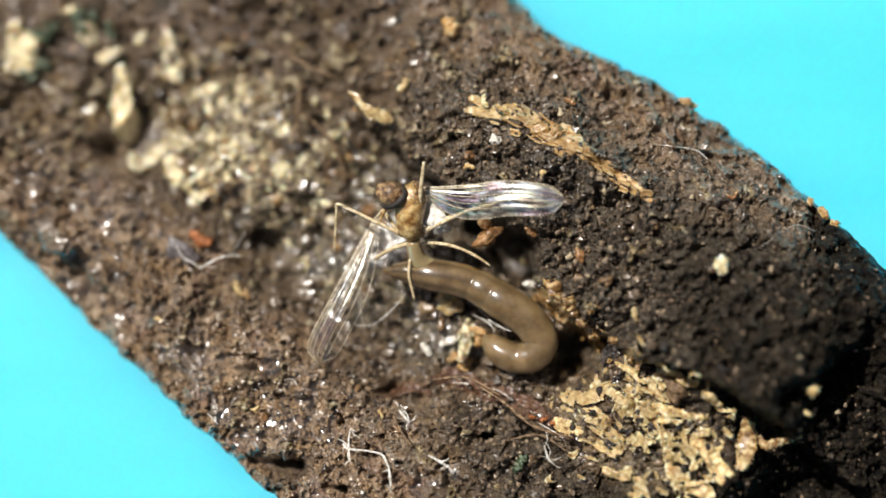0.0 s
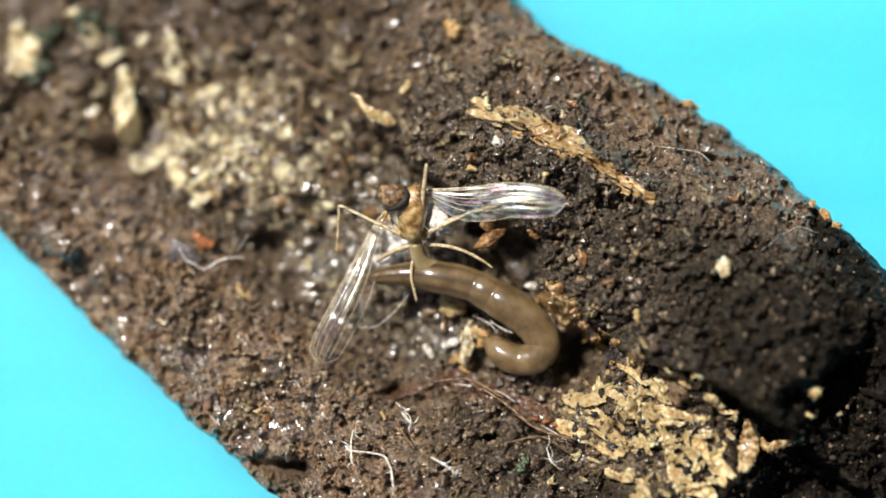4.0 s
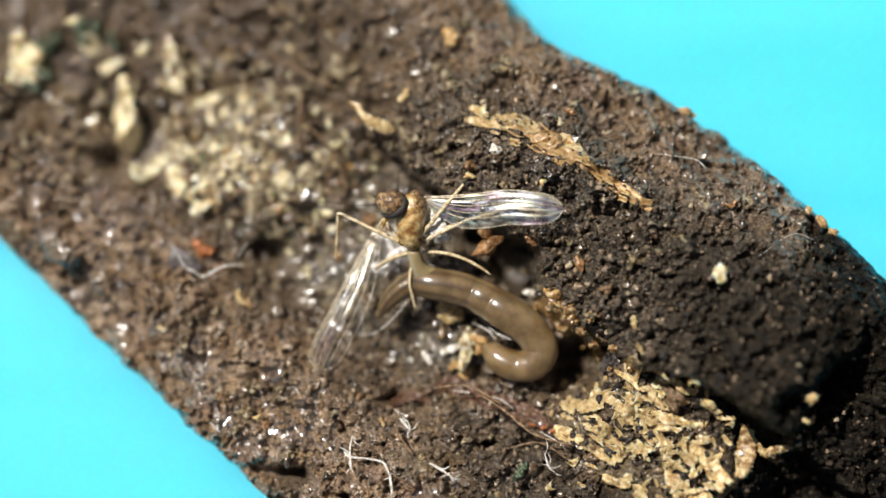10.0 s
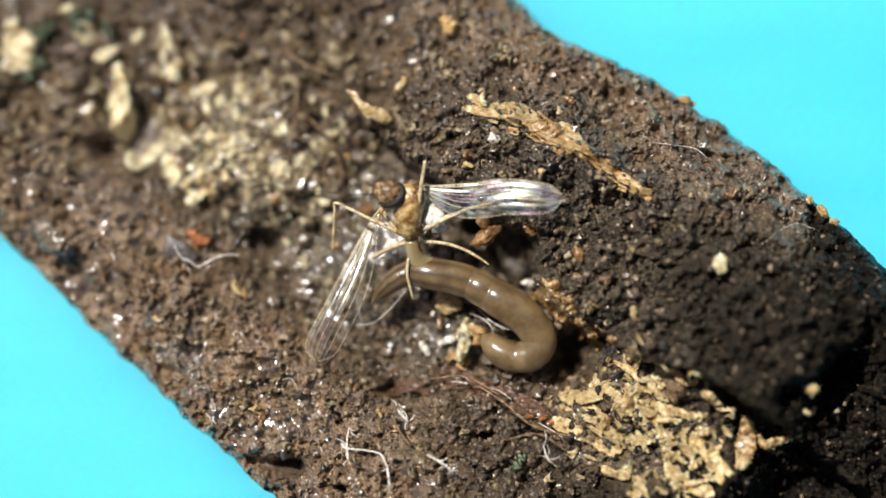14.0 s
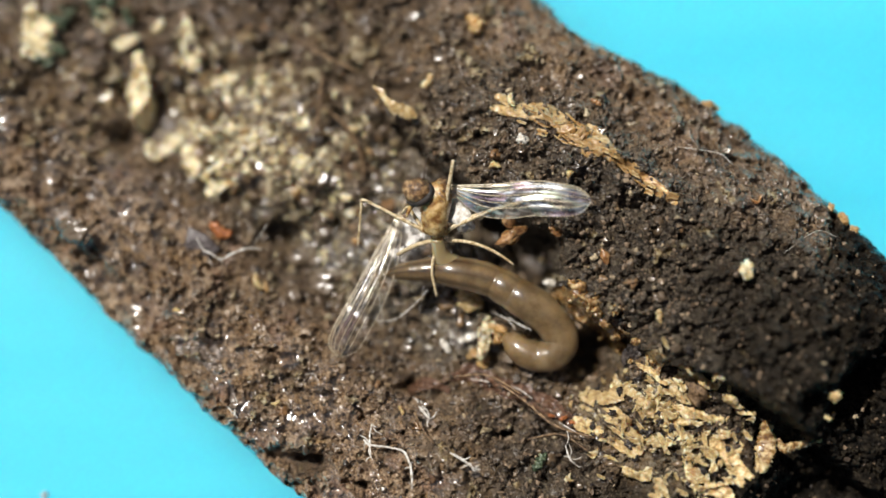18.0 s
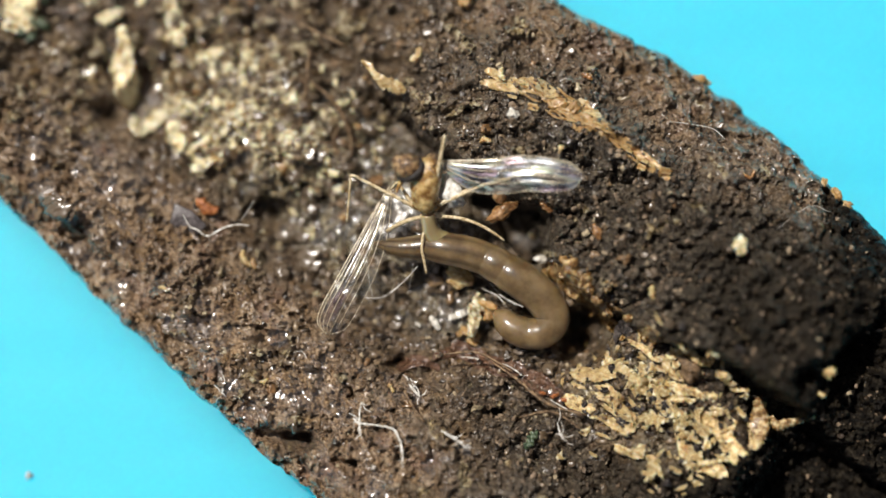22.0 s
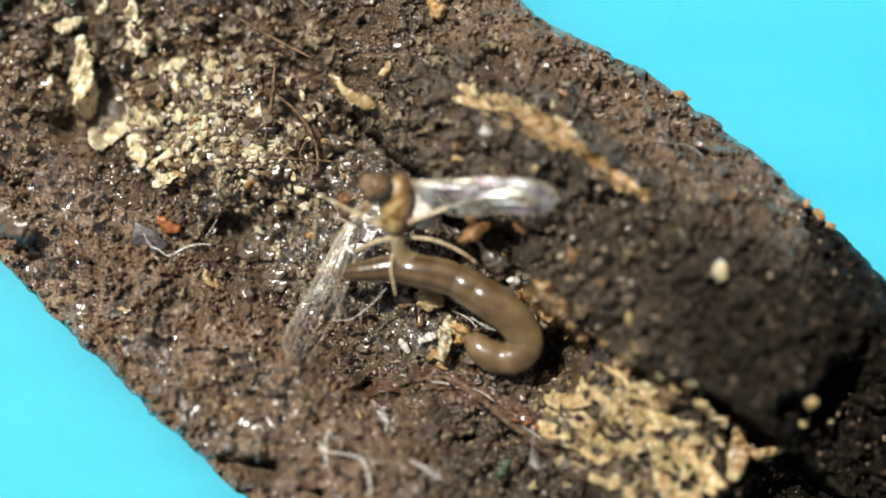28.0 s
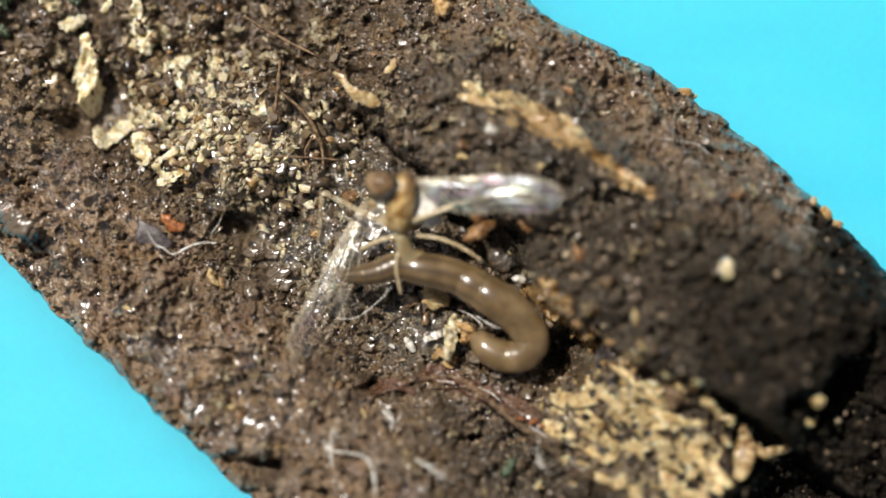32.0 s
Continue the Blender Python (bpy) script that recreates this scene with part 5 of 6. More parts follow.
# golden-brown rather than yellow: the part shade on these flakes is in their colour
for spine, seed in ((((6.21, -3.46, 1.50, 0.035), (6.24, -3.67, 1.46, 0.104), (6.27, -3.93, 1.44, 0.197), (6.23, -4.15, 1.52, 0.197), (6.16, -4.33, 1.60, 0.139), (6.03, -4.48, 1.62, 0.035)), 61), (((6.51, -3.85, 1.42, 0.046), (6.64, -4.05, 1.42, 0.093), (6.86, -4.00, 1.40, 0.093), (7.14, -3.94, 1.36, 0.070), (7.38, -3.87, 1.34, 0.023)), 62), (((7.36, -3.23, 1.45, 0.023), (7.47, -3.37, 1.50, 0.058), (7.57, -3.41, 1.50, 0.081), (7.69, -3.26, 1.50, 0.035)), 63)):
    loose("wood_flake", ribbon(spine, 0.05, seed), GOLDEN, (0, 0, 0), "thin yellow flake leaning beside the bare patch", "wood flake")
loose("tan_grain", chunky(0.17, 0.22, 0.14, 12), ORANGE, on_wood(*(0.151, 4.867, -2.100)[:2]), "tan brown grain on the bark", "grain", 30)
loose("red_chip", chip(0.55, 0.28, 0.08, 15, 0.08, 0.2, 9), RUST, on_wood(*(-5.348, 0.221, -1.000)[:2], 0.05), "rust-red flat chip lying on the bark", "chip", -32, 18)
loose("dark_flake", shard(0.95, 0.62, 0.025, 16), FLAKE, on_wood(*(-5.771, -0.027, -0.800)[:2], 0.10), "thin dark grey flake lying on the bark", "flake", -25, 10)
loose("tan_crescent", tube([(-0.10, 0.16, 0.05, 0.03), (-0.13, 0.02, 0.07, 0.07), (-0.03, -0.14, 0.06, 0.06), (0.08, -0.20, 0.05, 0.03)], 8, 5, True, 0.1, 2), YELLOW, on_wood(*(-4.403, -0.826, -0.700)[:2]), "small tan crescent-shaped husk on the bark", "husk", 5)
loose("white_bit", chip(0.36, 0.17, 0.08, 18, 0.0, 0.12, 7), WHITE, on_wood(*(-0.380, -2.161, -0.500)[:2], 0.04), "small white oblong bit in the hollow", "chip", -55)
loose("white_bit", chip(0.14, 0.10, 0.05, 19, 0.0, 0.12, 7), WHITE, on_wood(*(-0.738, -2.207, -0.500)[:2], 0.04), "tiny white bit in the hollow", "chip", -20)
ragged = thing("ragged_wood_chip", (0.495, -1.975, -0.300), "ragged pale and orange wood chip beside the worm", "wood chip")
for k, (nm, m_, tall, along) in enumerate((
    ("pale_core", CREAM, 0.34, ((0.54, -1.62, 0.12), (0.50, -1.88, 0.19), (0.45, -2.14, 0.16), (0.40, -2.34, 0.12))),
    ("pale_arm", WHITE, 0.22, ((-0.04, -2.04, 0.06), (0.15, -1.96, 0.08), (0.35, -1.88, 0.09))),
    ("orange_edge", ORANGE, 0.3, ((0.62, -1.74, 0.12), (0.82, -1.85, 0.11), (0.74, -2.06, 0.08))),
    ("orange_edge", ORANGE, 0.24, ((0.12, -2.37, 0.08), (0.28, -2.28, 0.11), (0.47, -2.45, 0.11))),
    ("orange_foot", ORANGE, 0.2, ((0.35, -2.51, 0.07), (0.49, -2.56, 0.08), (0.56, -2.43, 0.06))),
)):
    verts, faces = torn(along, tall, 140 + k, 0.6, 0.024)
    part(nm, mesh_of(nm, verts - np.array((0.495, -1.975, -0.300)), faces, m_), ragged)
loose("yellow_lump", chunky(0.24, 0.22, 0.20, 23, 0.35), YELLOW, on_wood(*(0.126, -1.141, -0.500)[:2]), "rough yellow lump below the worm", "lump")
loose("clear_pebble", chunky(0.14, 0.09, 0.08, 25, 0.12), WHITE, (1.843, -0.742, -0.450), "smooth milky white pebble under the ridge", "pebble", -8)
spotted = thing("spotted_shell", (-0.186, 0.701, 0.300), "white shell fragment with black spots under the wing", "shell")
part("shell", mesh_of("shell", *chunky(0.26, 0.36, 0.16, 27, 0.25), WHITE), spotted, "", spin((0.02, 0, 0.15), 15))
for at, s in (((-0.08, 0.20, 0.25), 0.8), ((-0.14, 0.02, 0.25), 0.45), ((0.14, 0.0, 0.27), 0.4)):
    part("spot", mesh_of("spot", *chunky(0.07 * s, 0.05 * s, 0.02, 28), BLACK), spotted, "black spot", spin(at))
loose("grey_lump", lump((0.17, 0.27, 0.12), 0.6, 30, False), BLACK, on_wood(*(3.551, -2.246, 1.000)[:2], 0.0), "shiny dark grey lump beside the yellow wood", "lump", -25, 0, 0, "", False)
loose("brown_lump", chunky(0.20, 0.24, 0.16, 31, 0.35), ROOT, on_wood(*(4.792, -2.894, 1.500)[:2], 0.05), "brown lump of rotten wood in the yellow patch", "lump", 20)
loose("tan_husk", chunky(0.12, 0.09, 0.07, 33, 0.3), YELLOW, on_wood(*(7.445, -2.829, 3.200)[:2], 0.0), "tan husk on the stick's dark end", "husk", 40)
loose("tan_husk", chunky(0.10, 0.06, 0.05, 34, 0.3), YELLOW, on_wood(*(7.388, -3.325, 2.600)[:2], 0.0), "tan husk on the stick's dark end", "husk", -30)
for k, (at, s, mat_) in enumerate((((0.536, 1.763, 1.000), 1.0, YELLOW), ((2.071, 1.612, 1.000), 0.9, YELLOW), ((3.916, -1.321, 1.500), 1.2, YELLOW), ((1.832, 0.371, 1.100), 1.2, SEED), ((1.833, -0.277, 1.100), 1.0, YELLOW), ((-0.871, 3.569, -1.300), 1.4, YELLOW), ((0.854, 3.148, -0.300), 1.1, CREAM), ((2.686, 3.157, -0.400), 1.0, SEED), ((6.018, 1.091, 0.800), 0.9, SEED), ((-6.945, 4.836, -2.700), 1.4, CREAM), ((-4.304, -0.972, -0.800), 0.9, ORANGE), ((-6.182, -1.512, -0.400), 0.8, YELLOW), ((-3.972, -3.380, 0.200), 0.8, YELLOW), ((-3.053, -0.358, -1.400), 0.9, CREAM), ((-1.319, -3.472, 0.600), 0.8, YELLOW))):
    shape = chip(0.26 * s, 0.13 * s, 0.05, 80 + k, 0.0, 0.2, 7)
    loose("wood_crumb", shape, mat_, on_wood(at[0], at[1], 0.04), "small pale crumb of wood on the dark crust", "crumb", 47 * k, 10, 0, "pale crumbs on the stick")
loose("white_speck", chunky(0.06, 0.09, 0.05, 36, 0.5), WHITE, (*(-9.199, -5.765, -2.400)[:2], sheet_z(*(-9.199, -5.765, -2.400)[:2])), "tiny white speck lying on the plastic", "speck")

# pale threads on the bark
def laid(points, lift):
    return [(x, y, max(z, on_wood(x, y).z) + lift) for x, y, z in points]


for pts, r, lab in ((((1.01, -2.97, -0.20), (1.23, -3.05, -0.15), (1.49, -3.23, -0.03)), 0.022, "fine pale hair on the bark"), (((2.03, -3.68, 0.32), (2.29, -3.82, 0.48), (2.57, -3.98, 0.65)), 0.022, "fine pale hair on the bark"), (((0.17, -2.85, -0.25), (0.50, -2.88, -0.22), (0.57, -2.97, -0.14)), 0.024, "fine pale hair on the bark"), (((-0.95, -3.41, 0.13), (-0.85, -3.52, 0.24), (-0.73, -3.65, 0.37)), 0.04, "white frayed thread stuck to the bark"),
                    (((-2.114, -4.072, 0.500), (-1.990, -4.181, 0.600), (-1.593, -4.207, 0.700), (-1.268, -4.291, 0.800), (-1.123, -4.600, 0.900), (-1.084, -5.014, 1.000)), 0.030, "white frayed thread stuck to the bark"), (((-1.948, -3.749, 0.500), (-1.990, -4.038, 0.600), (-1.954, -4.420, 0.600)), 0.025, "white frayed thread stuck to the bark"),
                    (((-0.315, -4.263, 1.300), (-0.104, -4.369, 1.400), (0.130, -4.510, 1.500)), 0.035, "white frayed thread stuck to the bark"), (((2.103, -4.093, 1.200), (2.181, -4.341, 1.300), (2.298, -4.458, 1.300)), 0.025, "white frayed thread stuck to the bark"),
                    (((-5.802, 0.073, -0.600), (-5.667, -0.184, -0.700), (-5.504, -0.263, -0.700), (-5.282, -0.387, -0.700), (-5.029, -0.253, -0.700), (-4.741, -0.142, -0.700), (-4.392, -0.136, -0.700)), 0.035, "pale twisted fibre lying on the bark"), (((-5.259, -0.351, -0.700), (-5.245, -0.503, -0.700)), 0.02, "pale twisted fibre lying on the bark"),
                    (((-1.890, -1.646, -0.500), (-1.507, -1.608, -0.400), (-1.111, -1.294, -0.200), (-0.802, -0.927, 0.000)), 0.018, "clear strand of slime across the hollow"), (((-1.855, -1.036, -0.500), (-1.803, -1.328, -0.500), (-1.738, -1.620, -0.500)), 0.012, "clear strand of slime across the hollow"), (((-0.895, -0.871, 0.000), (-0.961, -1.481, -0.400)), 0.012, "clear strand of slime across the hollow"),
                    (((1.107, -1.772, -0.100), (0.935, -1.550, -0.200), (0.587, -1.388, -0.300)), 0.02, "clear strand of slime across the hollow"), (((1.322, -1.729, 0.100), (1.052, -1.571, -0.200), (0.760, -1.268, -0.300)), 0.015, "clear strand of slime across the hollow"), (((1.429, -1.742, 0.200), (1.212, -1.646, 0.000), (0.934, -1.503, -0.200)), 0.02, "clear strand of slime across the hollow"),
                    (((4.425, 2.228, -0.100), (4.959, 2.175, 0.000), (5.369, 2.098, 0.100), (5.598, 1.889, 0.200)), 0.014, "fine pale hair on the bark"), (((-4.591, -0.045, -0.700), (-4.421, 0.192, -0.700), (-4.313, 0.390, -0.800)), 0.014, "fine pale hair over the hole"), (((-4.897, -3.321, -0.100), (-4.849, -3.555, 0.000), (-4.897, -3.737, 0.000)), 0.03, "white frayed thread stuck to the bark"),
                    (((6.467, 0.023, 1.200), (7.274, 0.502, 0.600), (7.750, 0.384, 0.600)), 0.012, "fine pale hair on the bark"), (((-3.383, -2.779, 0.200), (-3.215, -2.755, 0.200), (-3.094, -2.899, 0.200)), 0.014, "fine pale hair on the bark"), (((-5.858, -2.375, -1.200), (-5.722, -2.479, -1.300), (-5.522, -2.623, -1.200)), 0.012, "fine pale hair on the bark")):
    strand = tagged(new("thread", mesh_of("thread", *thread(laid(pts, r * 0.5), r * (0.85 if "frayed" in lab else 0.62), 7, 6, 0.45), FIBRE)), lab, "fibre")
    for k in range(5 if "frayed" in lab else 0):
        x, y, z = pts[int(rng.integers(0, len(pts)))]
        a, long = rng.uniform(0, 6.28), rng.uniform(0.12, 0.32)
        hair = [(x + f * long * math.cos(a + 0.6 * f), y + f * long * math.sin(a + 0.6 * f), z) for f in (0.0, 0.5, 1.0)]
        part("frayed_end", mesh_of("frayed_end", *thread(laid(hair, 0.02), r * 0.45, 5, 4, 0.6), FIBRE), strand)

# a wet film of slime behind the gnat
def film_mesh():
    n, us_, verts, faces = 34, np.linspace(-1, 1, 34), [], []
    c = (-1.353, 0.356, -1.200)
    for a in us_:
        for b in us_:
            k = math.hypot(a, b)
            x, y = c[0] + 0.95 * a + 0.2 * b, c[1] + 0.80 * b
            x += 0.15 * float(fractal(np.array([a * 3]), np.array([b * 3]), 1.0, 2, 1)[0])
            base = float(large_form(*to_uv(np.array([x]), np.array([y])))[0])
            verts.append((x, y, base + 0.30 - 0.35 * k**4 + 0.12 * (x - c[0]) - 0.28 * (y - c[1]) + 0.13 * float(fractal(np.array([x]), np.array([y]), 0.36, 3, 2)[0])))
    for i in range(n - 1):
        for j in range(n - 1):
            if math.hypot(us_[i], us_[j]) < 0.98:
                faces.append((i * n + j, (i + 1) * n + j, (i + 1) * n + j + 1, i * n + j + 1))
    return verts, faces


SLIME = wing_skin("slime", (0.85, 0.83, 0.79), 0.17, 0.36, False)
tagged(new("slime_film", mesh_of("slime_film", *film_mesh(), SLIME)), "shiny clear film of slime in the hollow", "slime", kind="stuff")


# thin water standing between the crumbs of the hollow
def water_mesh():
    us_, vs_ = np.linspace(-10.0, 6.0, 640), np.linspace(-6.0, 0.9, 280)
    U, V = np.meshgrid(us_, vs_, indexing="ij")
    Z = surface(U, V)
    for axis, n in ((0, 13), (1, 13)):
        Z = np.apply_along_axis(lambda row: np.convolve(np.pad(row, n // 2, mode="edge"), np.ones(n) / n, "valid"), axis, Z)
    Z = Z + 0.05 + 0.18 * fractal(U, V + 7, 0.45, 2, 1) + 0.10 * fractal(U + 3, V, 0.17, 1, 2)
    X, Y = to_xy(U, V)
    crust, pale, end_shade, wet, bark = masks(U, V)
    soaked = np.maximum(wet * (1 - step(2.4, 3.0, U)), 0.34 * bark * (V > edges(U)[0] + 0.25))
    pits = hole(U, V, (-4.043, 0.217), 0.65, 0.42, 1.0) + hole(U, V, (-6.80, 2.85), 0.7, 0.9, 1.0) + hole(U, V, (1.52, -0.05), 0.7, 0.75, 1.0)
    keep = (soaked + 0.5 * fractal(U, V, 0.5, 3, 3) - 2 * pits) > 0.35
    idx = np.arange(U.size).reshape(U.shape)
    quads = np.stack([idx[:-1, :-1], idx[1:, :-1], idx[1:, 1:], idx[:-1, 1:]], -1)[keep[:-1, :-1]]
    return np.stack([X, Y, Z], -1).reshape(-1, 3), quads.tolist()


FILM = wing_skin("standing_water", (0.95, 0.95, 0.95), 0.075, 0.16, False)
tagged(part("water_film", mesh_of("water_film", *water_mesh(), FILM), stick, "thin clear water between the crumbs", UP), kind="stuff")


# ---- the worm: a still body and a front end in rigid pieces ----
def striped(shape, ring, fade):
    """Marks dark lengthwise lines on the tube's upper half; fade: their strength at the start and at the end."""
    verts, faces = shape
    me = mesh_of("worm", verts, faces, WORM)
    n = len(verts) // ring
    a = np.degrees(np.linspace(0, 2 * np.pi, ring, endpoint=False))
    line = sum(np.exp(-(((a - c) / 11) ** 2)) for c in (48, 92, 136))
    s = np.linspace(fade[0], fade[1], n)
    me.attributes.new("stripe", "FLOAT", "POINT").data.foreach_set("value", np.clip(0.85 * s[:, None] * line[None], 0, 1).ravel())
    return me


PIVOT = Vector((-0.621, -0.491, 0.050))
worm = thing("worm", PIVOT, "glossy brown striped worm coiled in the wet hollow", "worm")
body = [(-0.621, -0.491, 0.050, 0.2788), (-0.287, -0.533, 0.160, 0.335), (0.243, -0.616, 0.180, 0.352), (0.670, -0.765, 0.200, 0.370), (1.003, -0.952, 0.220, 0.388), (1.437, -1.212, 0.240, 0.405), (1.849, -1.562, 0.220, 0.388), (2.068, -1.932, 0.180, 0.376), (1.907, -2.242, 0.140, 0.364), (1.576, -2.316, 0.100, 0.335), (1.243, -2.200, 0.060, 0.317), (1.027, -2.007, 0.030, 0.241), (0.907, -1.897, 0.02, 0.13), (0.857, -1.847, 0.01, 0.03)]
body = [(x - PIVOT.x, y - PIVOT.y, z - PIVOT.z, r) for x, y, z, r in body]
# the skin swells in low folds, one after the other
path = smooth_path(body, 12)
run = np.concatenate([[0], np.cumsum(np.linalg.norm(np.diff(path[:, :2], axis=0), axis=1))])
for (x, y), swell in (((0.77, -0.68), 0.085), ((1.13, -0.98), 0.080), ((1.72, -2.12), -0.055), ((1.09, -2.09), -0.045)):
    mid = run[np.argmin(np.hypot(path[:, 0] - (x - PIVOT.x), path[:, 1] - (y - PIVOT.y)))]
    path[:, 2] += swell * (np.tanh((run - mid) / 0.18) - np.tanh((run - mid) / 0.45))
    path[:, 3] *= 1 - 0.6 * abs(swell) * np.exp(-(((run - mid + 0.15) / 0.12) ** 2))
part("body", striped(tube(path, 40, 2), 40, (1.0, -0.9)), worm)
RINGS = ((0.30, 0.275, 0.25), (0.29, 0.25, 0.215), (0.28, 0.215, 0.165), (0.30, 0.165, 0.06))
FRONT = []
for k, (length, r0, r1) in enumerate(RINGS):
    pts = [(r0 * 0.55, 0, 0, r0 * 0.62), (r0 * 0.3, 0, 0, r0 * 0.9), (0, 0, 0, r0), (-length * 0.5, 0, 0, (r0 + r1) / 2), (-length, 0, 0, r1), (-length - r1 * 0.5, 0, 0, r1 * 0.8), (-length - r1 * 0.85, 0, 0, r1 * 0.3)]
    FRONT.append(part("head" if k == 3 else "front_ring", striped(tube(pts, 28, 6), 28, (1.0, 1.0)), worm))


# ---- the gnat ----
FOOT = Vector((-0.653, 0.136, 0.350))
gnat = thing("gnat", FOOT, "small tan gnat with clear wings caught by the worm", "gnat")


def own(points):
    """World millimetres into the gnat's own space."""
    return [(x - FOOT.x, y - FOOT.y, z - FOOT.z, *r) for x, y, z, *r in points]


def gnat_part(name, shape, material, parent=None, label="", smooth=True):
    return part(name, mesh_of(name, *shape, material, smooth), parent or gnat, label)


thorax = gnat_part("thorax", tube(own([(-0.611, 1.413, 0.850, 0.07272), (-0.622, 1.318, 0.860, 0.206), (-0.657, 1.140, 0.880, 0.2909), (-0.693, 0.903, 0.860, 0.3151), (-0.717, 0.667, 0.800, 0.303), (-0.707, 0.467, 0.720, 0.265), (-0.665, 0.330, 0.640, 0.200), (-0.640, 0.230, 0.580, 0.090)]), 18, 5, True, 0.03, 4), CHITIN, None, "tan hump-backed thorax")
hump = gnat_part("back", tube(own([(-0.565, 1.463, 0.780, 0.0606), (-0.563, 1.318, 0.860, 0.1697), (-0.608, 1.078, 0.980, 0.1939), (-0.655, 0.818, 0.980, 0.1454), (-0.680, 0.630, 0.900, 0.04848)]), 14, 5, True, 0.03, 5), HEADSKIN, None, "brown bristly back")
abdomen = gnat_part("abdomen", tube(own([(-0.650, 0.194, 0.550, 0.1454), (-0.615, 0.016, 0.450, 0.1576), (-0.557, -0.152, 0.340, 0.1757), (-0.426, -0.308, 0.220, 0.206), (-0.161, -0.417, 0.160, 0.1939), (0.067, -0.511, 0.280, 0.09696)]), 14, 5, True, 0.02, 6), AMBER, None, "yellowish translucent abdomen")


def ball(center, radii, seed, rough=0.06, turn=0.0):
    v, f = lump(radii, rough, seed, True)
    v[:, 2] -= v[:, 2].mean()
    c, s = math.cos(radians(turn)), math.sin(radians(turn))
    v = np.stack([c * v[:, 0] - s * v[:, 1], s * v[:, 0] + c * v[:, 1], v[:, 2]], -1)
    return v + np.array(own([center])[0][:3]), f


head = gnat_part("head", ball((-1.091, 1.158, 1.050), (0.31, 0.29, 0.26), 3, 0.05, 20), HEADSKIN, None, "brown mottled head")
gnat_part("eye", tube(own([(-0.866, 1.333, 1.100, 0.03636), (-0.818, 1.178, 1.160, 0.07272), (-0.887, 1.025, 1.190, 0.0909), (-1.028, 0.919, 1.180, 0.07272), (-1.195, 0.885, 1.100, 0.04848), (-1.316, 0.946, 1.020, 0.02424)]), 12, 6, True, 0.0, 1), EYE, head, "black crescent-shaped compound eye")
gnat_part("eye", ball((-1.291, 1.216, 1.060), (0.13, 0.18, 0.16), 8), HEADSKIN, head, "brown faceted eye")
gnat_part("mouthpart", tube(own([(-1.175, 0.935, 1.000, 0.0606), (-1.247, 0.794, 0.950, 0.04848), (-1.319, 0.629, 0.900, 0.02424)]), 8, 4), CHITIN, head)
for pts in ([(-1.386, 1.134, 1.050, 0.01576), (-1.881, 1.121, 1.050, 0.01212), (-2.412, 1.180, 1.050, 0.009696), (-3.064, 1.192, 1.000, 0.00606)], [(-0.983, 1.426, 1.150, 0.01576), (-0.958, 1.659, 1.200, 0.01212), (-0.887, 1.986, 1.250, 0.007272)], [(-1.349, 1.250, 1.100, 0.01454), (-1.583, 1.366, 1.150, 0.01091), (-1.698, 1.399, 1.200, 0.007272)]):
    gnat_part("antenna", tube(own(pts), 6, 6, True, 0.1, 3), BRISTLE, head, "thin dark antenna")


for at, size in (((-0.875, 0.396, 0.620), (0.10, 0.14, 0.12)), ((-0.661, 0.254, 0.580), (0.10, 0.13, 0.12)), ((-0.470, 0.373, 0.620), (0.09, 0.13, 0.12)), ((-0.800, 0.667, 0.840), (0.16, 0.13, 0.10)), ((-0.575, 0.585, 0.800), (0.12, 0.16, 0.10))):
    gnat_part("leg_base", ball(at, size, int(size[0] * 100), 0.08), CHITIN)


def bristles(count, seed):
    """Short hairs over the head and back, joined."""
    r2 = np.random.default_rng(seed)
    verts, faces = [], []
    for k in range(count):
        if k % 2:
            c, rad = np.array(own([(-1.091, 1.158, 1.050)])[0][:3]), np.array((0.30, 0.28, 0.25))
        else:
            c, rad = np.array(own([(-0.609, 1.138, 0.950)])[0][:3]), np.array((0.22, 0.34, 0.20))
        d = r2.standard_normal(3)
        d[1] = abs(d[1]) * 0.9 if k % 3 else d[1]
        d /= np.linalg.norm(d)
        p, tip = c + rad * d * 0.93, c + rad * d * 0.95 + d * r2.uniform(0.05, 0.12) + 0.03 * r2.standard_normal(3)
        side = np.cross(d, r2.standard_normal(3))
        side *= 0.006 / np.linalg.norm(side)
        other = np.cross(d, side)
        b = len(verts)
        verts += [p + side, p - side * 0.5 + other, p - side * 0.5 - other, tip]
        faces += [(b, b + 1, b + 3), (b + 1, b + 2, b + 3), (b + 2, b, b + 3)]
    return verts, faces


tagged(gnat_part("bristles", bristles(460, 5), BRISTLE, None, "short brown bristles on head and back", False), kind="stuff")


def leg(pts, label="pale yellowish leg"):
    return gnat_part("leg", tube(own(pts), 8, 5, True, 0.06, len(pts)), LEGSKIN, None, label)


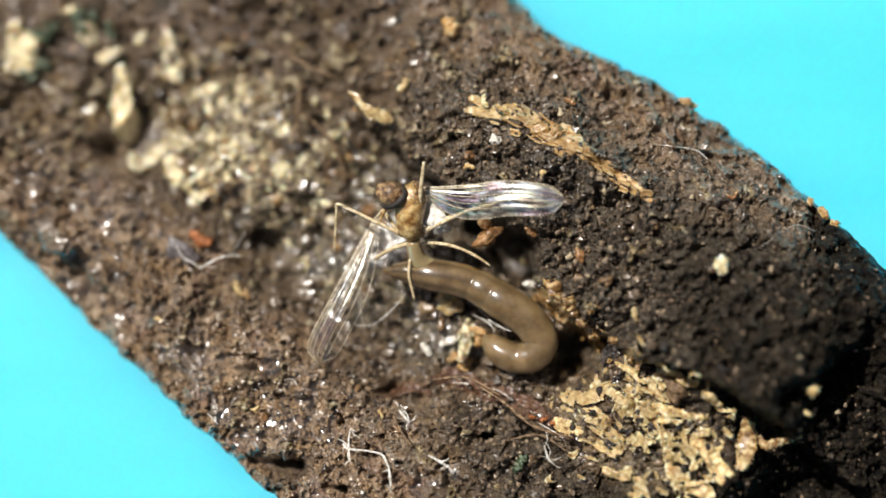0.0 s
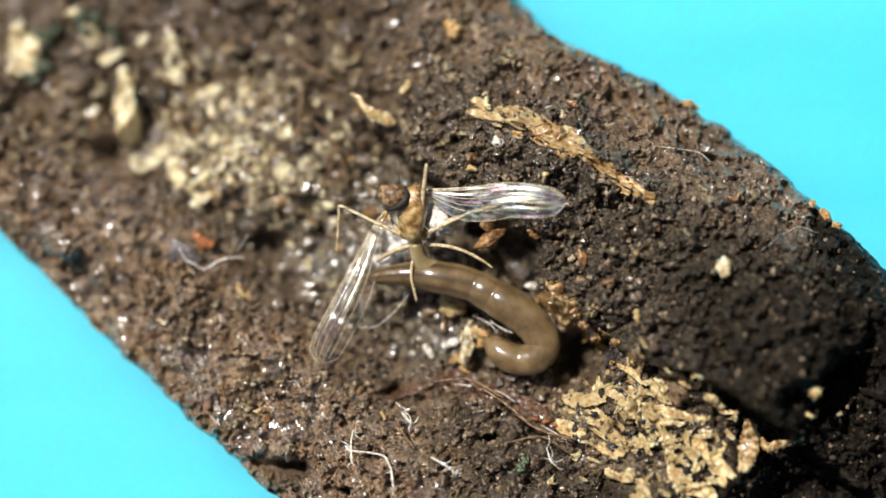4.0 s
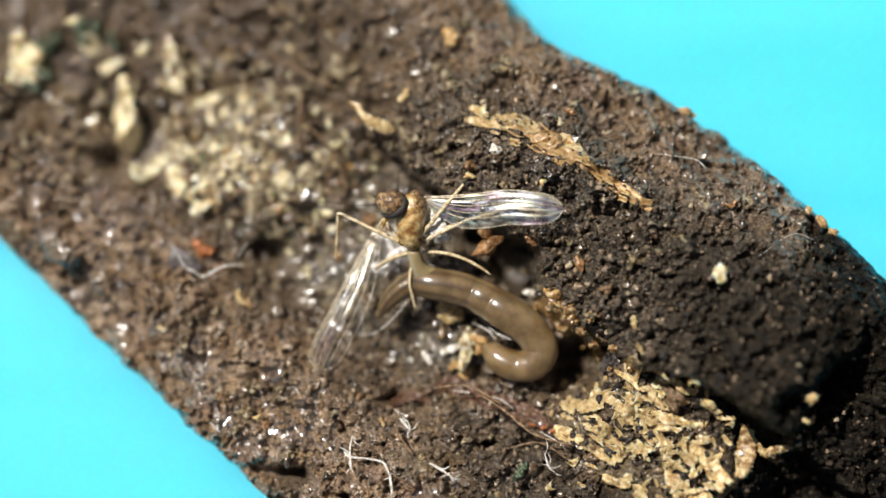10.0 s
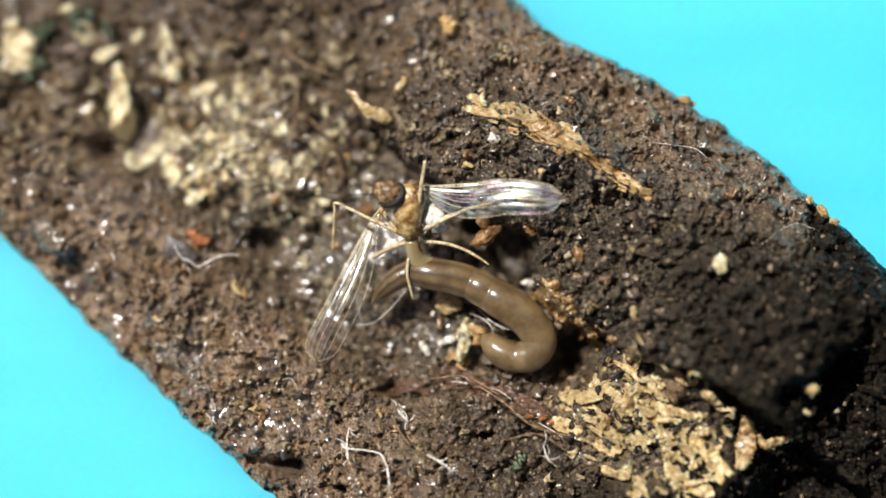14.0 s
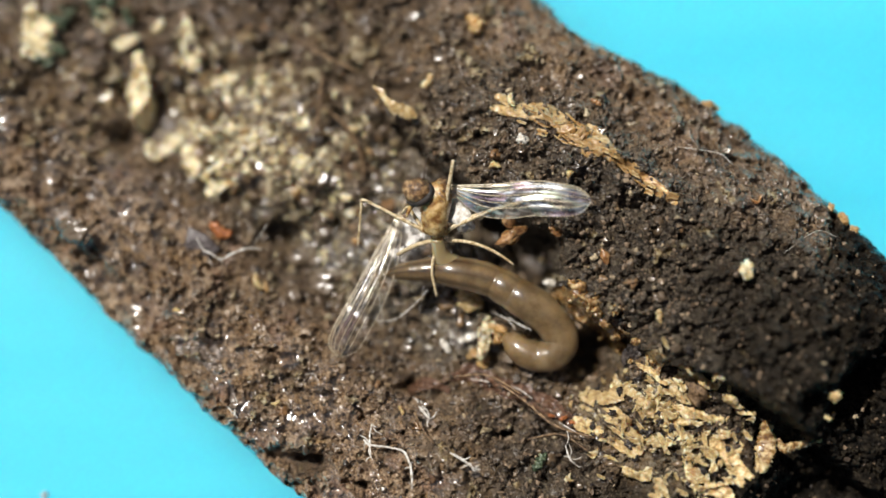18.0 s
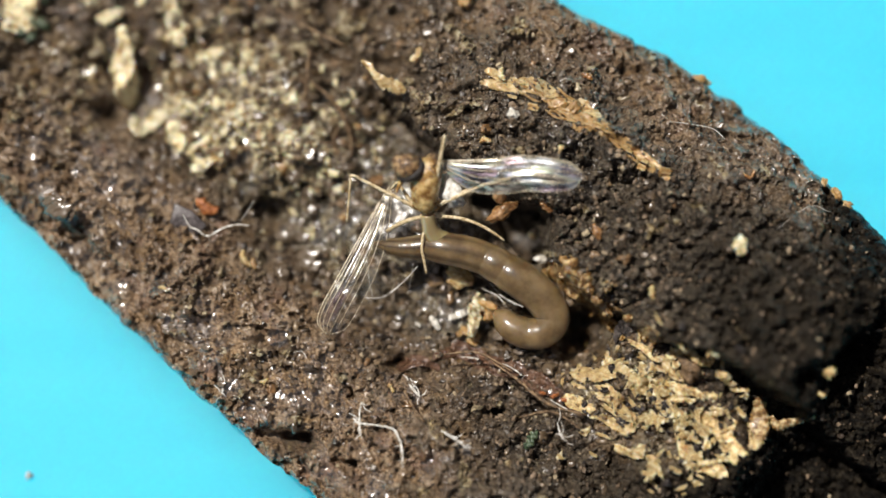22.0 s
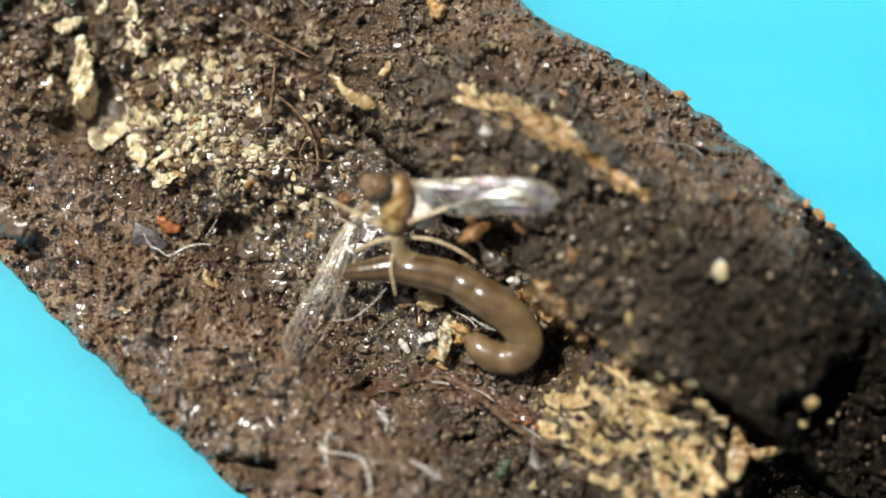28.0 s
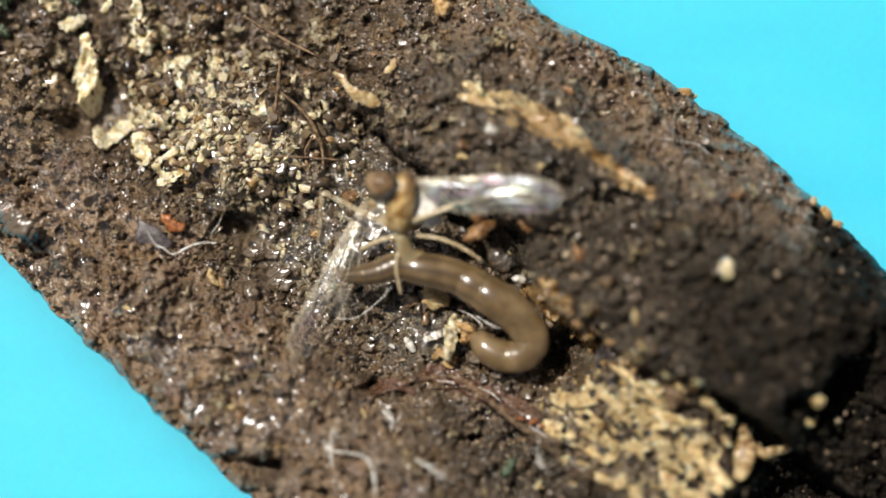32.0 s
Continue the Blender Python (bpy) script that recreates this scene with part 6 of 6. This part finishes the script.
leg([(-0.470, 0.349, 0.620, 0.04848), (0.006, 0.585, 0.800, 0.04363), (0.539, 0.822, 0.860, 0.04121), (0.978, 0.930, 0.800, 0.0509), (1.145, 1.002, 0.780, 0.0303)])
leg([(-0.565, 0.278, 0.620, 0.03636), (-0.291, 0.467, 0.720, 0.03151), (0.125, 0.693, 0.780, 0.02909), (0.540, 0.799, 0.820, 0.02666)])
leg([(-0.876, 0.301, 0.600, 0.04848), (-1.185, 0.467, 0.620, 0.04242), (-1.544, 0.634, 0.600, 0.04), (-1.926, 0.825, 0.580, 0.03636), (-2.238, 0.956, 0.550, 0.03394), (-2.263, 0.790, 0.520, 0.02666), (-2.292, 0.373, 0.420, 0.02424), (-2.322, -0.010, 0.300, 0.02424)])
leg([(-0.805, 0.278, 0.550, 0.04848), (-0.994, 0.444, 0.620, 0.03636), (-1.160, 0.657, 0.660, 0.03878), (-1.282, 0.825, 0.600, 0.03151), (-1.407, 0.685, 0.400, 0.02666)])
leg([(-0.711, 0.135, 0.450, 0.04848), (-1.001, 0.051, 0.350, 0.04848), (-1.245, -0.057, 0.200, 0.04848), (-1.472, -0.202, -0.100, 0.03636)])
leg([(-0.472, 0.136, 0.450, 0.03636), (-0.053, 0.124, 0.450, 0.03878), (0.365, 0.017, 0.480, 0.03636), (0.724, -0.162, 0.500, 0.03151), (0.986, -0.341, 0.520, 0.01939)])
leg([(-0.615, 0.064, 0.450, 0.03636), (-0.711, -0.248, 0.400, 0.03394), (-0.736, -0.560, 0.360, 0.03151), (-0.676, -0.824, 0.300, 0.03151), (-0.618, -1.067, 0.200, 0.02666)])
HIP = Vector((-0.564, 0.395, 0.750))
raised = [(-0.564, 0.395, 0.750, 0.0509), (-0.513, 0.841, 1.000, 0.04606), (-0.464, 1.307, 1.200, 0.04363), (-0.404, 1.815, 1.400, 0.03151)]
raised_leg = part("leg", mesh_of("leg", *tube([(x - HIP.x, y - HIP.y, z - HIP.z, r) for x, y, z, r in raised], 8, 5, True, 0.06, 9), LEGSKIN), gnat, "raised pale leg that stirs")
raised_leg.location = (HIP - FOOT) * MM


def wing(name, lead, trail, material, ripple, label):
    """A membrane between its two margins, rippled lengthwise, with veins laid along it."""
    n, m = 44, 26
    a, b = smooth_path(own(lead), 10), smooth_path(own(trail), 10)
    a = np.stack([np.interp(np.linspace(0, 1, n), np.linspace(0, 1, len(a)), a[:, i]) for i in range(3)], -1)
    b = np.stack([np.interp(np.linspace(0, 1, n), np.linspace(0, 1, len(b)), b[:, i]) for i in range(3)], -1)
    w = np.linspace(0, 1, m)
    s = np.linspace(0, 1, n)
    grid = a[:, None] * (1 - w)[None, :, None] + b[:, None] * w[None, :, None]
    grid[..., 2] += ripple * np.sin(w * 4.2 * 2 * np.pi)[None] * np.sin(np.pi * s)[:, None] ** 0.5 + 0.10 * np.sin(np.pi * w)[None] * np.sin(np.pi * s)[:, None]
    faces = [(i * m + j, (i + 1) * m + j, (i + 1) * m + j + 1, i * m + j + 1) for i in range(n - 1) for j in range(m - 1)]
    sheet = part(name, mesh_of(name, grid.reshape(-1, 3), faces, material), gnat, label)
    for share, reach, r in ((0.0, 1.0, 0.020), (0.08, 1.0, 0.014), (0.2, 0.98, 0.011), (0.36, 0.97, 0.011), (0.54, 0.95, 0.010), (0.72, 0.88, 0.010), (1.0, 1.0, 0.009)):
        j = int(round(share * (m - 1)))
        k = max(4, int(reach * n))
        pts = [(*grid[i, j], r * (1 - 0.5 * i / n)) for i in range(0, k, 4)] + [(*grid[k - 1, j], r * 0.5)]
        pts = [(x, y, z + 0.5 * r, q) for x, y, z, q in pts]
        part("vein", mesh_of("vein", *tube(pts, 6, 2), VEIN), sheet)
    return sheet


wing("wing", [(-0.444, 1.292, 0.950), (0.123, 1.311, 1.100), (0.710, 1.354, 1.250), (1.233, 1.419, 1.400), (1.814, 1.381, 1.500), (2.242, 1.287, 1.550), (2.464, 1.101, 1.550)],
     [(-0.421, 1.222, 0.900), (-0.113, 0.904, 0.850), (0.302, 0.667, 0.900), (0.828, 0.626, 1.250), (1.349, 0.705, 1.480), (1.926, 0.692, 1.600), (2.310, 0.785, 1.600), (2.476, 1.008, 1.550)], WING_A, 0.012, "silvery clear wing with shining veins")
wing("wing", [(-1.426, 0.744, -0.150), (-1.751, 0.197, -0.100), (-2.109, -0.469, 0.000), (-2.526, -1.253, 0.080), (-2.813, -1.796, 0.100), (-2.899, -2.159, 0.080), (-2.696, -2.402, 0.040)],
     [(-1.378, 0.695, -0.160), (-1.401, 0.137, -0.150), (-1.518, -0.590, -0.060), (-1.744, -1.253, 0.030), (-2.018, -1.795, 0.080), (-2.307, -2.278, 0.080), (-2.647, -2.402, 0.040)], WING_B, 0.010, "clear wing with fine pale veins")


# ---- what stirs: the worm's front end and the gnat's raised leg ----
def motions():
    # seconds, way of the front end (degrees, 180 points to the left), bend at each joint, how far it is drawn in
    rows = [(0.0, 176, 1, 0.55), (1.0, 176, 1, 0.45), (2.0, 176, -2, 0.05), (3.2, 178, 0, 0.0), (5.5, 190, 9, 0.0), (7.0, 204, 11, 0.0), (9.0, 206, 11, 0.0), (12.0, 208, 11, 0.0), (15.5, 196, 9, 0.0), (17.0, 192, 6, 0.0), (17.6, 188, 3, 0.05),
            (18.2, 184, 0, 0.05), (19.0, 188, -6, 0.05), (20.0, 188, -8, 0.1), (22.0, 188, -6, 0.05), (24.5, 186, -4, 0.0), (27.0, 188, 0, -0.05), (28.5, 192, -3, -0.2), (30.0, 200, -7, -0.25), (32.0, 204, -9, -0.25)]
    chains = [[] for _ in FRONT]
    for t, way, bend, drawn in rows:
        at, a = Vector((0.02 + 0.5 * drawn, -0.02 * drawn, 0.0)), float(way)
        for k, (length, r0, r1) in enumerate(RINGS):
            turn = Euler((0, radians(-6 - 5 * k), radians(a - 180))).to_matrix().to_4x4()
            chains[k].append((t, Matrix.Translation(at * MM) @ turn))
            at = at + (turn @ Vector((-length * (1 - 0.45 * drawn), 0, 0)))
            a += bend
    for piece, keyed in zip(FRONT, chains):
        walk(piece, keyed)
    lean = [(0.0, 0), (7.5, 1), (8.0, 17), (8.3, 38), (8.6, 57), (9.4, 60), (10.0, 34), (10.5, 24), (11.5, 18), (12.5, 9), (13.5, 4), (15.5, 0), (18.0, 1), (26.8, 2), (27.2, 12), (27.6, 56), (28.0, 62), (32.0, 62)]
    walk(raised_leg, [(t, Matrix.Translation((HIP - FOOT) * MM) @ Euler((radians(-0.25 * a), 0, radians(-a))).to_matrix().to_4x4()) for t, a in lean])


for ob in list(scene.objects):
    if ob.parent is None and ob.type in ("MESH", "EMPTY") and ob is not ground:
        ob.matrix_basis = LEVEL @ ob.matrix_basis

motions()
